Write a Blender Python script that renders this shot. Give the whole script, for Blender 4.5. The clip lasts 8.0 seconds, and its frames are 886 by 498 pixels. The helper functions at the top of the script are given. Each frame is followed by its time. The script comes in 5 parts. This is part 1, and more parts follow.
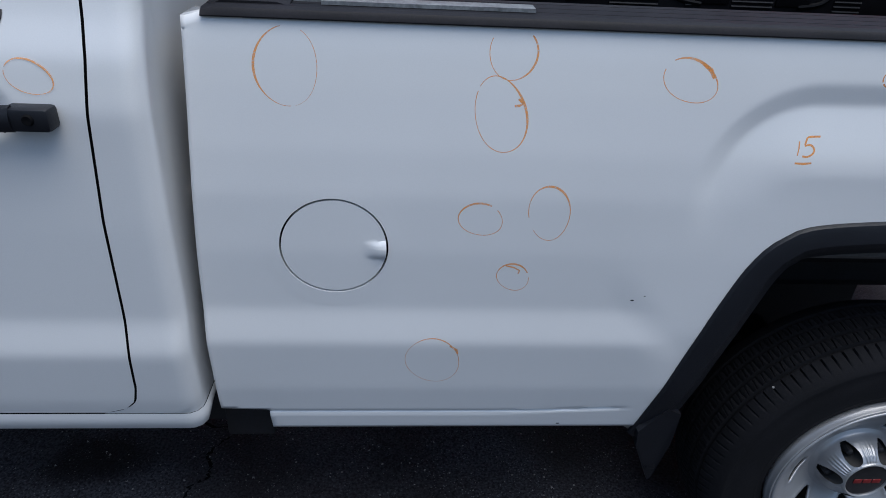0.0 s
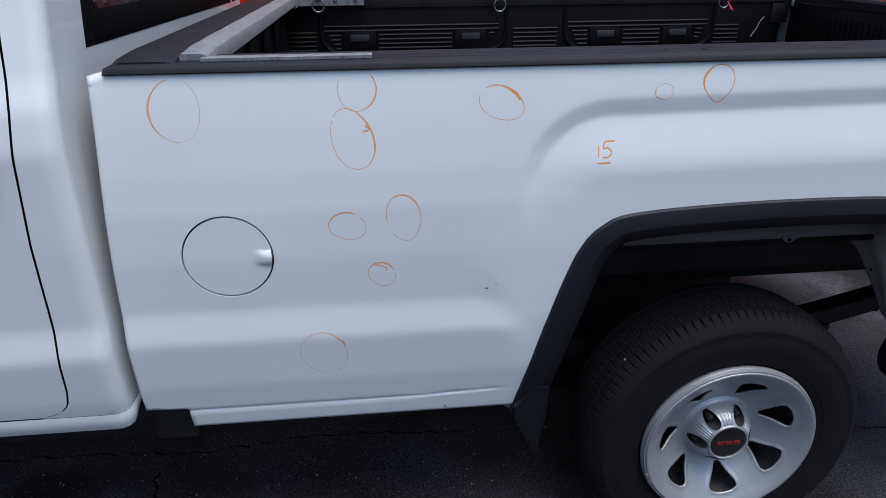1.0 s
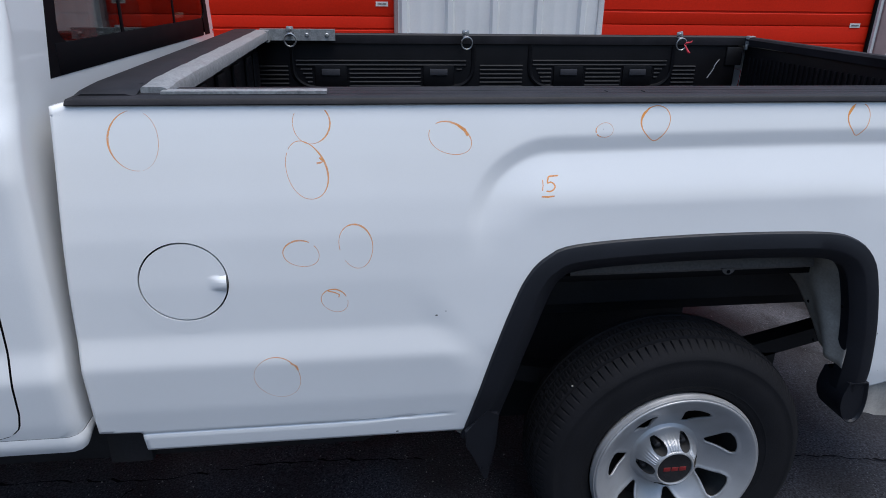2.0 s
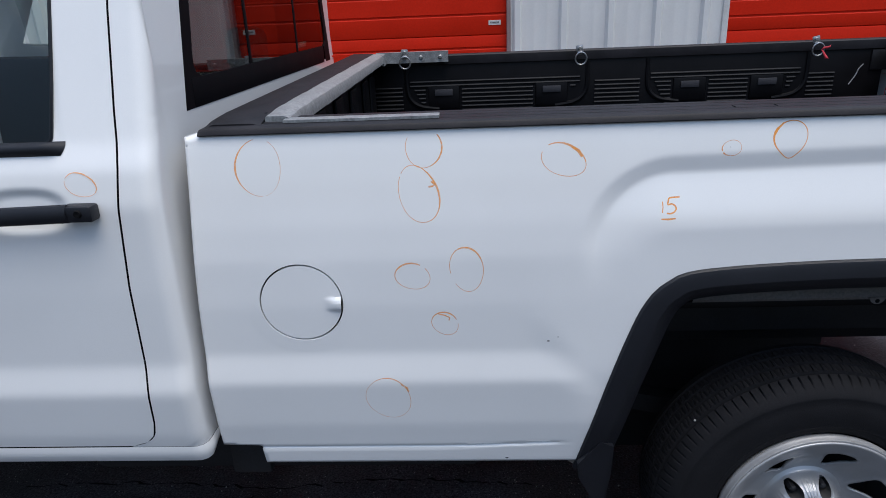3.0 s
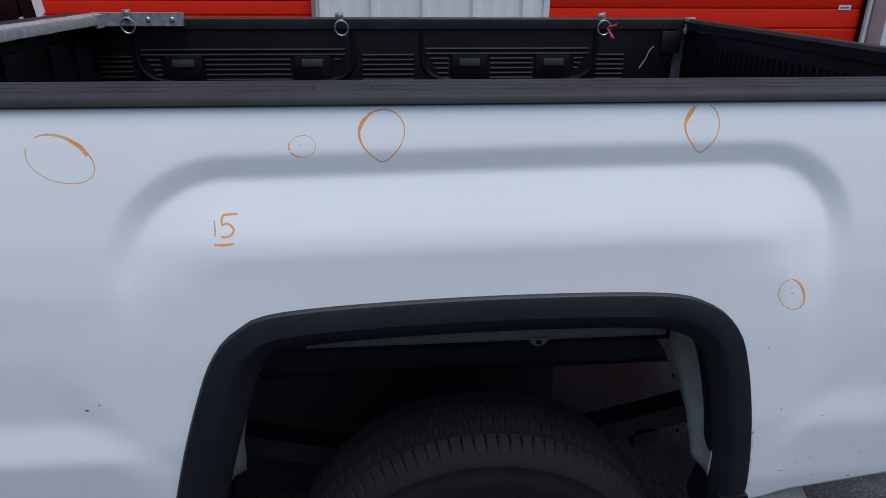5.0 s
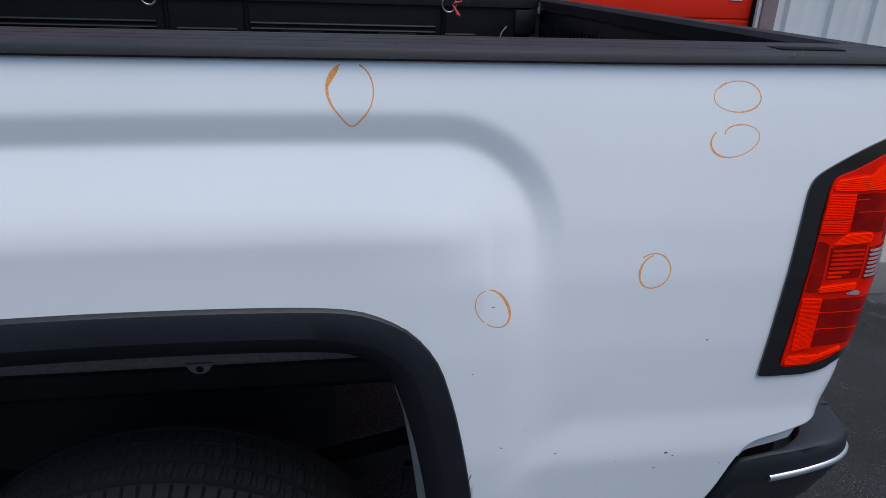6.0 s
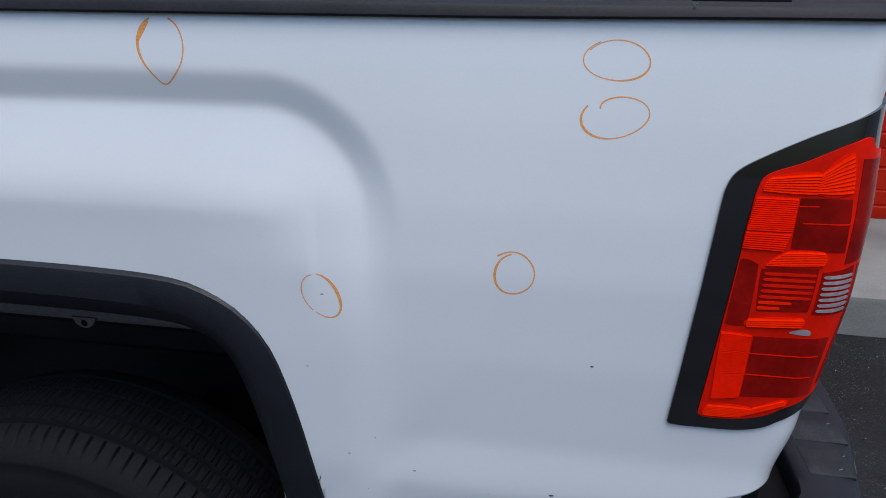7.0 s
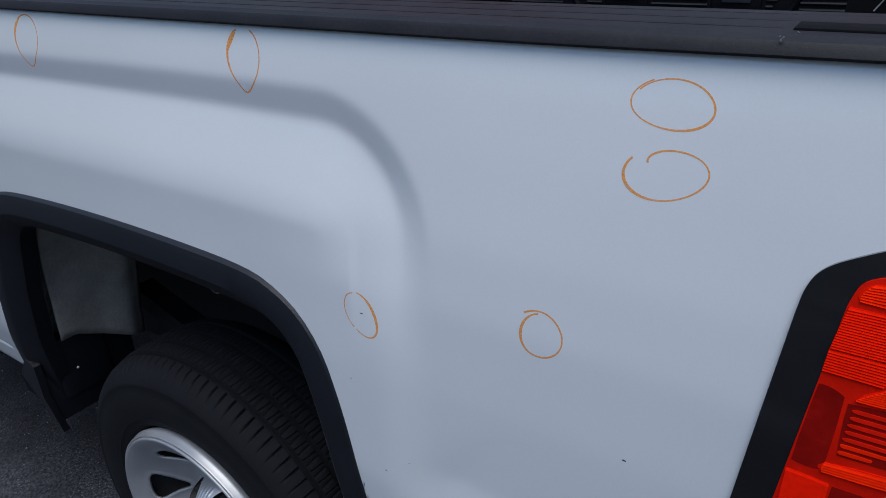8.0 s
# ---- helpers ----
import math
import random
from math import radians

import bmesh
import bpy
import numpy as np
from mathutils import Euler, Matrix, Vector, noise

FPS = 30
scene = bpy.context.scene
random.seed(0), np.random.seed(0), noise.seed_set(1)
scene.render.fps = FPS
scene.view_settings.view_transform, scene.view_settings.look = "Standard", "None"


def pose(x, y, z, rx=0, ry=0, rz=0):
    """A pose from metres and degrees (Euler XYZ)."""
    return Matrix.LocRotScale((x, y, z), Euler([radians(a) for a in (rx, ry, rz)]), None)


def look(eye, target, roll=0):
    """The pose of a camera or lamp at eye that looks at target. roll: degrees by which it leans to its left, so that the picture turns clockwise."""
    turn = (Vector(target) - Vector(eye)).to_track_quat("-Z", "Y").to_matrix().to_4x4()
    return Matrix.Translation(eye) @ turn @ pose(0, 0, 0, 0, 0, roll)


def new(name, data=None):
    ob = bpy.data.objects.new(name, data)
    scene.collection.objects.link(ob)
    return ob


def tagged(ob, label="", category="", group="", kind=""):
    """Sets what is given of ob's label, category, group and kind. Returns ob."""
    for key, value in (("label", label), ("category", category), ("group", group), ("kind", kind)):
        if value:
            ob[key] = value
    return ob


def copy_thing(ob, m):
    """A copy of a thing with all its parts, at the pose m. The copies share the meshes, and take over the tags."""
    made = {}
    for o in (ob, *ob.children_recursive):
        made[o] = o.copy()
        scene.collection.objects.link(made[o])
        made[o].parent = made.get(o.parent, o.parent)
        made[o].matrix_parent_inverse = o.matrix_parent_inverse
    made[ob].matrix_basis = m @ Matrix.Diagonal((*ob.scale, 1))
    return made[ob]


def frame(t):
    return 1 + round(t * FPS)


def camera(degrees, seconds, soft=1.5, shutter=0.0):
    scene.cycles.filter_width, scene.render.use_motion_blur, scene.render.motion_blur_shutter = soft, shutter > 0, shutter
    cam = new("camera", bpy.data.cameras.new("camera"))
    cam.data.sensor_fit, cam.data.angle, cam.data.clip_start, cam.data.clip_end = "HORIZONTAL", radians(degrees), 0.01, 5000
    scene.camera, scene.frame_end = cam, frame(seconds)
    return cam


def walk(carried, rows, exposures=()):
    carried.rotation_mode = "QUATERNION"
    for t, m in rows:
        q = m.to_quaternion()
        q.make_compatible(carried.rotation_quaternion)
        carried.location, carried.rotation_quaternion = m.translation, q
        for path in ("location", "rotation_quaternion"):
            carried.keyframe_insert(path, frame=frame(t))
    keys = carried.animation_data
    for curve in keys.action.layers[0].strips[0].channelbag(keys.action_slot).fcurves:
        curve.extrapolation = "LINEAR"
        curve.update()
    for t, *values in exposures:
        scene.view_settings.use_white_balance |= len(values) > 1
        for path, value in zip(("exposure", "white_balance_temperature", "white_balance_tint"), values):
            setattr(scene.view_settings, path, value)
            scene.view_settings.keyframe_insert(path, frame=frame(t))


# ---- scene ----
# ---- camera and its walk ----
cam = camera(68.3, 8.0, soft=0.9)
PATH = [
    (0, (0.319, -1.067, 1.532), (0.452, 0.67, 0.548), 3.0),
    (0.5, (0.518, -1.28, 1.535), (0.618, 0.493, 0.616), 0.2),
    (1, (0.542, -1.36, 1.54), (0.716, 0.457, 0.723), -0.5),
    (2.3, (0.613, -1.425, 1.567), (0.853, 0.43, 0.859), 0.9),
    (2.5, (0.602, -1.421, 1.572), (0.793, 0.446, 0.88), 0.6),
    (3, (0.606, -1.394, 1.569), (0.505, 0.483, 0.884), -2.4),
    (3.5, (0.638, -1.214, 1.541), (0.393, 0.655, 0.873), -2.8),
    (4, (0.748, -1.036, 1.512), (0.571, 0.827, 0.806), -1.7),
    (4.5, (0.993, -0.984, 1.505), (0.998, 0.858, 0.724), -1.8),
    (5, (1.276, -0.991, 1.502), (1.438, 0.855, 0.75), 0.3),
    (5.2, (1.367, -0.97, 1.493), (1.598, 0.871, 0.746), -0.4),
    (6.3, (1.930, -0.786, 1.415), (2.234, 1.014, 0.631), 2.4),
    (6.5, (2.046, -0.795, 1.422), (2.140, 1.029, 0.606), 1.6),
    (7, (2.209, -0.718, 1.381), (1.929, 1.092, 0.592), 0.3),
    (7.5, (2.283, -0.597, 1.395), (1.829, 1.171, 0.583), 1.0),
    (8, (2.414, -0.542, 1.428), (1.416, 0.936, 0.551), -2.0),
]
walk(cam, [(t, look(eye, aim, roll)) for t, eye, aim, roll in PATH],
     exposures=[(0, 0.52, 6400, 6), (0.5, 0.62, 6400, 6), (1, 0.80, 6500, 6.5), (2.5, 0.98, 6600, 7), (3.5, 0.87, 6850, 7), (4.2, 0.71, 6450, 7), (5, 0.78, 6550, 7), (6.5, 0.80, 6500, 7), (7.5, 0.62, 6450, 6.3), (8, 0.52, 6250, 6)])

# ---- world and light: a bright overcast sky ----
world = bpy.data.worlds.new("sky")
scene.world = world
world.use_nodes = True
wn, wl = world.node_tree.nodes, world.node_tree.links
sky = wn.new("ShaderNodeTexSky")
sky.sky_type = "NISHITA"
sky.sun_disc = False
sky.sun_elevation = radians(74)
sky.sun_rotation = radians(139)
sky.dust_density = 1.0
sky.air_density = 1.0
wn["Background"].inputs["Strength"].default_value = 0.10
# cloud cover: brightest overhead, dim along the horizon
sky_way, sky_part, sky_rise, sky_mix = wn.new("ShaderNodeTexCoord"), wn.new("ShaderNodeSeparateXYZ"), wn.new("ShaderNodeMapRange"), wn.new("ShaderNodeMix")
sky_rise.inputs["From Min"].default_value, sky_rise.inputs["From Max"].default_value = 0.0, 1.0
sky_rise.inputs["To Min"].default_value, sky_rise.inputs["To Max"].default_value = 0.12, 2.05
sky_mix.data_type, sky_mix.blend_type = "RGBA", "MULTIPLY"
sky_mix.inputs["Factor"].default_value = 1.0
wl.new(sky_way.outputs["Generated"], sky_part.inputs["Vector"])
wl.new(sky_part.outputs["Z"], sky_rise.inputs["Value"])
wl.new(sky.outputs["Color"], sky_mix.inputs["A"])
wl.new(sky_rise.outputs["Result"], sky_mix.inputs["B"])
wl.new(sky_mix.outputs["Result"], wn["Background"].inputs["Color"])

sun_data = bpy.data.lights.new("sun", "SUN")
sun_data.energy = 1.5
sun_data.angle = radians(50)
sun_data.color = (1.0, 0.97, 0.93)
sun = new("sun", sun_data)
sun.matrix_world = look((2.6, -1.7, 9.0), (1.0, 0.0, 1.0))

# ---- materials ----
def node_mat(name):
    m = bpy.data.materials.new(name)
    m.use_nodes = True
    return m, m.node_tree.nodes, m.node_tree.links, m.node_tree.nodes["Principled BSDF"]


def surface(name, base, rough=0.5, metal=0.0, coat=0.0, vary=0.12, scale=6.0, fine=0.1, fine_scale=160.0,
            bump=0.0, bump_scale=300.0, rough_vary=0.1, tint=None, spec=0.5):
    """A painted, moulded or mineral surface: broad stains, fine grain, uneven gloss, relief."""
    m, n, l, p = node_mat(name)
    tc = n.new("ShaderNodeTexCoord")
    big, small = n.new("ShaderNodeTexNoise"), n.new("ShaderNodeTexNoise")
    big.inputs["Scale"].default_value, big.inputs["Detail"].default_value = scale, 5
    small.inputs["Scale"].default_value, small.inputs["Detail"].default_value = fine_scale, 3
    for t in (big, small):
        l.new(tc.outputs["Object"], t.inputs["Vector"])
    ramp = n.new("ShaderNodeValToRGB")
    ramp.color_ramp.elements[0].position, ramp.color_ramp.elements[1].position = 0.3, 0.7
    dark = [c * (1 - vary) for c in base]
    if tint:
        dark = [c * (1 - vary) + k * vary for c, k in zip(base, tint)]
    ramp.color_ramp.elements[0].color = (*dark, 1)
    ramp.color_ramp.elements[1].color = (*base, 1)
    l.new(big.outputs["Fac"], ramp.inputs["Fac"])
    mix = n.new("ShaderNodeMix")
    mix.data_type, mix.blend_type = "RGBA", "MULTIPLY"
    mix.inputs["Factor"].default_value = 1.0
    grain = n.new("ShaderNodeMapRange")
    grain.inputs["From Min"].default_value, grain.inputs["From Max"].default_value = 0.3, 0.7
    grain.inputs["To Min"].default_value, grain.inputs["To Max"].default_value = 1 - fine, 1 + fine
    l.new(small.outputs["Fac"], grain.inputs["Value"])
    l.new(ramp.outputs["Color"], mix.inputs["A"])
    l.new(grain.outputs["Result"], mix.inputs["B"])
    out = mix.outputs["Result"]
    l.new(out, p.inputs["Base Color"])
    gloss = n.new("ShaderNodeMapRange")
    gloss.inputs["To Min"].default_value, gloss.inputs["To Max"].default_value = max(0.02, rough - rough_vary), min(1, rough + rough_vary)
    l.new(big.outputs["Fac"], gloss.inputs["Value"])
    l.new(gloss.outputs["Result"], p.inputs["Roughness"])
    p.inputs["Metallic"].default_value = metal
    p.inputs["Coat Weight"].default_value = coat
    p.inputs["Coat Roughness"].default_value = 0.04
    p.inputs["Specular IOR Level"].default_value = spec
    if bump:
        b, bn = n.new("ShaderNodeBump"), n.new("ShaderNodeTexNoise")
        bn.inputs["Scale"].default_value, bn.inputs["Detail"].default_value = bump_scale, 4
        l.new(tc.outputs["Object"], bn.inputs["Vector"])
        b.inputs["Strength"].default_value, b.inputs["Distance"].default_value = bump, 0.002
        l.new(bn.outputs["Fac"], b.inputs["Height"])
        l.new(b.outputs["Normal"], p.inputs["Normal"])
    return m


def glass(name, tint, rough=0.02):
    m, n, l, p = node_mat(name)
    p.inputs["Base Color"].default_value = (*tint, 1)
    p.inputs["Roughness"].default_value = rough
    p.inputs["Transmission Weight"].default_value = 1.0
    p.inputs["IOR"].default_value = 1.45
    return m


WHITE = surface("white_car_paint", (0.80, 0.80, 0.80), 0.30, coat=1.0, vary=0.055, scale=2.2, fine=0.015, fine_scale=500, rough_vary=0.05)
INNER = surface("dusty_inner_paint", (0.45, 0.415, 0.375), 0.6, vary=0.60, scale=11, fine=0.12, tint=(0.14, 0.12, 0.10))
CAPTOP = surface("weathered_black_plastic_top", (0.0185, 0.0172, 0.0212), 0.58, spec=0.24, vary=0.5, scale=12, fine=0.25, fine_scale=300, bump=0.12, bump_scale=700)
STEP = surface("scuffed_step_plastic", (0.022, 0.022, 0.027), 0.6, spec=0.3, vary=0.6, scale=26, fine=0.5, fine_scale=260, bump=0.3, bump_scale=700)
MOULD = surface("black_trim_plastic", (0.0095, 0.0105, 0.0150), 0.45, spec=0.35, vary=0.25, scale=10, fine=0.2, fine_scale=500, bump=0.3, bump_scale=900)
LINER = surface("black_bed_liner", (0.0038, 0.0036, 0.0050), 0.5, spec=0.16, vary=0.4, scale=8, fine=0.25, fine_scale=300, bump=0.3, bump_scale=500)
RIBS = surface("worn_liner_rib", (0.0115, 0.0108, 0.0125), 0.45, spec=0.3, vary=0.4, scale=16, fine=0.2)
POCKET = surface("grey_stake_pocket", (0.04, 0.04, 0.047), 0.6, spec=0.3, vary=0.2, scale=20)
# dark colour that puts shade into the wheel barrel and the lug bores
BARREL = surface("shaded_barrel", (0.05, 0.048, 0.047), 0.6, vary=0.4, scale=20)
FLANGE = surface("dusty_primer_flange", (0.095, 0.088, 0.086), 0.7, vary=0.5, scale=25, fine=0.2, tint=(0.10, 0.08, 0.07))
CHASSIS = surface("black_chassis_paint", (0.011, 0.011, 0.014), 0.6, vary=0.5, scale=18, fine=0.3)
RUBBER = surface("tyre_rubber", (0.0082, 0.0082, 0.0104), 0.8, spec=0.22, vary=0.35, scale=12, fine=0.25, fine_scale=220, bump=0.3, bump_scale=400)
GROOVE = surface("black_gap", (0.005, 0.005, 0.006), 0.8, spec=0.1)
SILVER = surface("silver_wheel_paint", (0.42, 0.42, 0.43), 0.40, metal=0.45, coat=0.2, vary=0.14, scale=18, fine=0.06, fine_scale=600)
SILVER_CAP = surface("satin_silver_plastic", (0.44, 0.44, 0.45), 0.36, metal=0.5, coat=0.2, vary=0.10, scale=25, fine=0.04, fine_scale=600)
CHROME = surface("chromed_plastic", (0.55, 0.55, 0.57), 0.3, metal=0.8, vary=0.1, scale=30, fine=0.03)
GALV = surface("scuffed_galvanized_metal", (0.30, 0.31, 0.315), 0.5, metal=0.35, vary=0.55, scale=45, fine=0.22, fine_scale=170, tint=(0.10, 0.10, 0.11), rough_vary=0.2)
STEEL = surface("zinc_steel", (0.45, 0.45, 0.46), 0.35, metal=0.8, vary=0.2, scale=60)
RED_BRIGHT = surface("bright_red_reflector", (1.0, 0.020, 0.002), 0.7, spec=0.0, vary=0.10, scale=20, fine=0.05)
RED_MID = surface("red_lens", (0.80, 0.010, 0.002), 0.3, spec=0.10, vary=0.25, scale=22, fine=0.06)
RED_DARK = surface("dark_red_lens", (0.33, 0.005, 0.003), 0.25, spec=0.14, vary=0.5, scale=20, fine=0.08)
RED_REFLEX = surface("red_reflex_panel", (0.92, 0.012, 0.002), 0.7, spec=0.0, vary=0.12, scale=24, fine=0.08)
CLEAR = surface("clear_reverse_lens", (0.46, 0.42, 0.44), 0.25, metal=0.3, coat=1.0, vary=0.4, scale=90, tint=(0.25, 0.1, 0.1))
GLOSS_BLACK = surface("gloss_black_lamp_bezel", (0.006, 0.006, 0.007), 0.12, coat=1.0, vary=0.2, rough_vary=0.04)
FRIT = surface("black_window_border", (0.0045, 0.0045, 0.006), 0.6, spec=0.06, vary=0.2)
EMBLEM_RED = surface("red_emblem", (0.20, 0.016, 0.016), 0.4)
DOOR_RED = surface("red_door_paint", (0.58, 0.017, 0.0035), 0.5, spec=0.15, vary=0.10, scale=3, fine=0.06, fine_scale=90, bump=0.08, bump_scale=60)
SIDING = surface("white_steel_siding", (0.66, 0.665, 0.66), 0.45, vary=0.25, scale=3.5, fine=0.02, fine_scale=80, tint=(0.42, 0.43, 0.44))
JAMB = surface("weathered_mauve_jamb", (0.27, 0.19, 0.19), 0.6, vary=0.25, scale=7, fine=0.1)
JAMB_WHITE = surface("white_jamb_paint", (0.6, 0.6, 0.6), 0.5, vary=0.2, scale=8)
CONCRETE = surface("sidewalk_concrete", (0.23, 0.22, 0.205), 0.85, vary=0.45, scale=2.2, fine=0.12, fine_scale=150, bump=0.3, bump_scale=200)
BASEBLOCK = surface("painted_foundation", (0.66, 0.65, 0.62), 0.8, vary=0.30, scale=7, fine=0.10, fine_scale=120, bump=0.5, bump_scale=60, tint=(0.34, 0.33, 0.32))
CHIP = surface("bare_concrete_chip", (0.14, 0.135, 0.13), 0.9, vary=0.4, scale=60)
YELLOW = surface("yellow_block_paint", (0.55, 0.36, 0.09), 0.7, vary=0.3, scale=14)
LABEL = surface("label_paper", (0.62, 0.6, 0.58), 0.6)
BAR = surface("label_print", (0.12, 0.11, 0.11), 0.6)
RIBBON = surface("red_ribbon_cloth", (0.55, 0.03, 0.05), 0.7)
SEAT = surface("grey_seat_cloth", (0.30, 0.31, 0.31), 0.9, vary=0.2, scale=20, bump=0.3)
DASH = surface("dark_dash_plastic", (0.02, 0.02, 0.022), 0.6)
FLAG = surface("pebble_stone", (0.30, 0.29, 0.28), 0.85, vary=0.4, scale=40)
SCRATCH = surface("dark_chip", (0.05, 0.05, 0.055), 0.7)
POCKET_SCUFF = surface("grey_plastic_scuff", (0.16, 0.16, 0.17), 0.7, vary=0.4, scale=200)
PALE = surface("pale_scuff", (0.32, 0.32, 0.33), 0.7, vary=0.4, scale=90)
GLASS = glass("tinted_cab_glass", (0.60, 0.70, 0.66))
REAR_GLASS = glass("dark_privacy_glass", (0.15, 0.18, 0.17))

CHALK, cn, cl, cp = node_mat("orange_wax_chalk")
ctc, cnoise, cmap = cn.new("ShaderNodeTexCoord"), cn.new("ShaderNodeTexNoise"), cn.new("ShaderNodeMapRange")
cnoise.inputs["Scale"].default_value, cnoise.inputs["Detail"].default_value = 420, 3
cl.new(ctc.outputs["Object"], cnoise.inputs["Vector"])
cmap.inputs["From Min"].default_value, cmap.inputs["From Max"].default_value = 0.30, 0.56
cmap.inputs["To Min"].default_value, cmap.inputs["To Max"].default_value = 0.42, 0.88
cl.new(cnoise.outputs["Fac"], cmap.inputs["Value"])
cl.new(cmap.outputs["Result"], cp.inputs["Alpha"])
cp.inputs["Base Color"].default_value = (0.92, 0.36, 0.075, 1)
cp.inputs["Roughness"].default_value = 0.8

def faint(name, low, high):
    """The same wax, drawn with less pressure."""
    m = CHALK.copy()
    m.name = name
    for k in m.node_tree.nodes:
        if k.bl_idname == "ShaderNodeMapRange":
            k.inputs["To Min"].default_value, k.inputs["To Max"].default_value = low, high
    return m


CHALK_FAINT = faint("faint_orange_wax_chalk", 0.18, 0.76)
# asphalt: dark binder, pale aggregate, broad worn and damp patches, hairline cracks
ASPHALT, an, al, ap = node_mat("asphalt")
atc = an.new("ShaderNodeTexCoord")
def anode(kind, scale, detail=4):
    t = an.new(kind)
    t.inputs["Scale"].default_value = scale
    if kind == "ShaderNodeTexNoise":
        t.inputs["Detail"].default_value = detail
    al.new(atc.outputs["Object"], t.inputs["Vector"])
    return t
patch, aggregate, speck = anode("ShaderNodeTexNoise", 1.7, 6), anode("ShaderNodeTexNoise", 130, 3), anode("ShaderNodeTexVoronoi", 95)
aramp = an.new("ShaderNodeValToRGB")
aramp.color_ramp.elements[0].position, aramp.color_ramp.elements[0].color = 0.40, (0.014, 0.014, 0.0165, 1)
aramp.color_ramp.elements[1].position, aramp.color_ramp.elements[1].color = 0.68, (0.046, 0.046, 0.054, 1)
al.new(patch.outputs["Fac"], aramp.inputs["Fac"])
amr = an.new("ShaderNodeMapRange")
amr.inputs["From Min"].default_value, amr.inputs["From Max"].default_value = 0.35, 0.7
amr.inputs["To Min"].default_value, amr.inputs["To Max"].default_value = 0.35, 2.2
al.new(aggregate.outputs["Fac"], amr.inputs["Value"])
amix = an.new("ShaderNodeMix")
amix.data_type, amix.blend_type = "RGBA", "MULTIPLY"
amix.inputs["Factor"].default_value = 1.0
# dark stains with ragged, soft edges: an oily one beside the sill, a broad one behind the truck
ragged = anode("ShaderNodeTexNoise", 5.5, 6)
def stain(centre, stretch, inner, outer, dark, colour):
    """Multiplies colour by dark inside a warped oval; returns the darkened colour."""
    off, size, far_off, warp, edge, tone = an.new("ShaderNodeVectorMath"), an.new("ShaderNodeVectorMath"), an.new("ShaderNodeVectorMath"), an.new("ShaderNodeMath"), an.new("ShaderNodeMapRange"), an.new("ShaderNodeMix")
    off.operation, size.operation, far_off.operation, warp.operation = "SUBTRACT", "MULTIPLY", "LENGTH", "MULTIPLY_ADD"
    off.inputs[1].default_value = (*centre, 0)
    size.inputs[1].default_value = (1 / stretch[0], 1 / stretch[1], 0)
    al.new(atc.outputs["Object"], off.inputs[0])
    al.new(off.outputs["Vector"], size.inputs[0])
    al.new(size.outputs["Vector"], far_off.inputs[0])
    warp.inputs[1].default_value = 1.1
    al.new(ragged.outputs["Fac"], warp.inputs[0])
    al.new(far_off.outputs["Value"], warp.inputs[2])
    edge.inputs["From Min"].default_value, edge.inputs["From Max"].default_value = inner + 0.55, outer + 0.55
    edge.inputs["To Min"].default_value, edge.inputs["To Max"].default_value = dark, 1.0
    edge.interpolation_type = "SMOOTHSTEP"
    al.new(warp.outputs["Value"], edge.inputs["Value"])
    tone.data_type, tone.blend_type = "RGBA", "MULTIPLY"
    tone.inputs["Factor"].default_value = 1.0
    al.new(colour, tone.inputs["A"])
    al.new(edge.outputs["Result"], tone.inputs["B"])
    return tone.outputs["Result"]


dirty = stain((-0.56, 0.39), (0.19, 0.11), 0.5, 1.15, 0.22, aramp.outputs["Color"])
dirty = stain((3.95, 1.30), (1.15, 1.25), 0.75, 1.05, 0.22, dirty)
al.new(dirty, amix.inputs["A"])
al.new(amr.outputs["Result"], amix.inputs["B"])
smr = an.new("ShaderNodeMapRange")
smr.inputs["From Min"].default_value, smr.inputs["From Max"].default_value = 0.12, 0.24
smr.inputs["To Min"].default_value, smr.inputs["To Max"].default_value = 0.75, 0.0
al.new(speck.outputs["Distance"], smr.inputs["Value"])
thin = anode("ShaderNodeTexNoise", 7)
tmr = an.new("ShaderNodeMapRange")
tmr.inputs["From Min"].default_value, tmr.inputs["From Max"].default_value = 0.44, 0.64
al.new(thin.outputs["Fac"], tmr.inputs["Value"])
tmul = an.new("ShaderNodeMath")
tmul.operation = "MULTIPLY"
al.new(smr.outputs["Result"], tmul.inputs[0])
al.new(tmr.outputs["Result"], tmul.inputs[1])
amix2 = an.new("ShaderNodeMix")
amix2.data_type = "RGBA"
amix2.inputs["B"].default_value = (0.20, 0.20, 0.215, 1)
al.new(tmul.outputs["Value"], amix2.inputs["Factor"])
al.new(amix.outputs["Result"], amix2.inputs["A"])
al.new(amix2.outputs["Result"], ap.inputs["Base Color"])
armr = an.new("ShaderNodeMapRange")
armr.inputs["To Min"].default_value, armr.inputs["To Max"].default_value = 0.45, 0.95
ap.inputs["Specular IOR Level"].default_value = 0.28
al.new(patch.outputs["Fac"], armr.inputs["Value"])
al.new(armr.outputs["Result"], ap.inputs["Roughness"])
abump = an.new("ShaderNodeBump")
abump.inputs["Strength"].default_value, abump.inputs["Distance"].default_value = 0.7, 0.006
al.new(aggregate.outputs["Fac"], abump.inputs["Height"])
al.new(abump.outputs["Normal"], ap.inputs["Normal"])

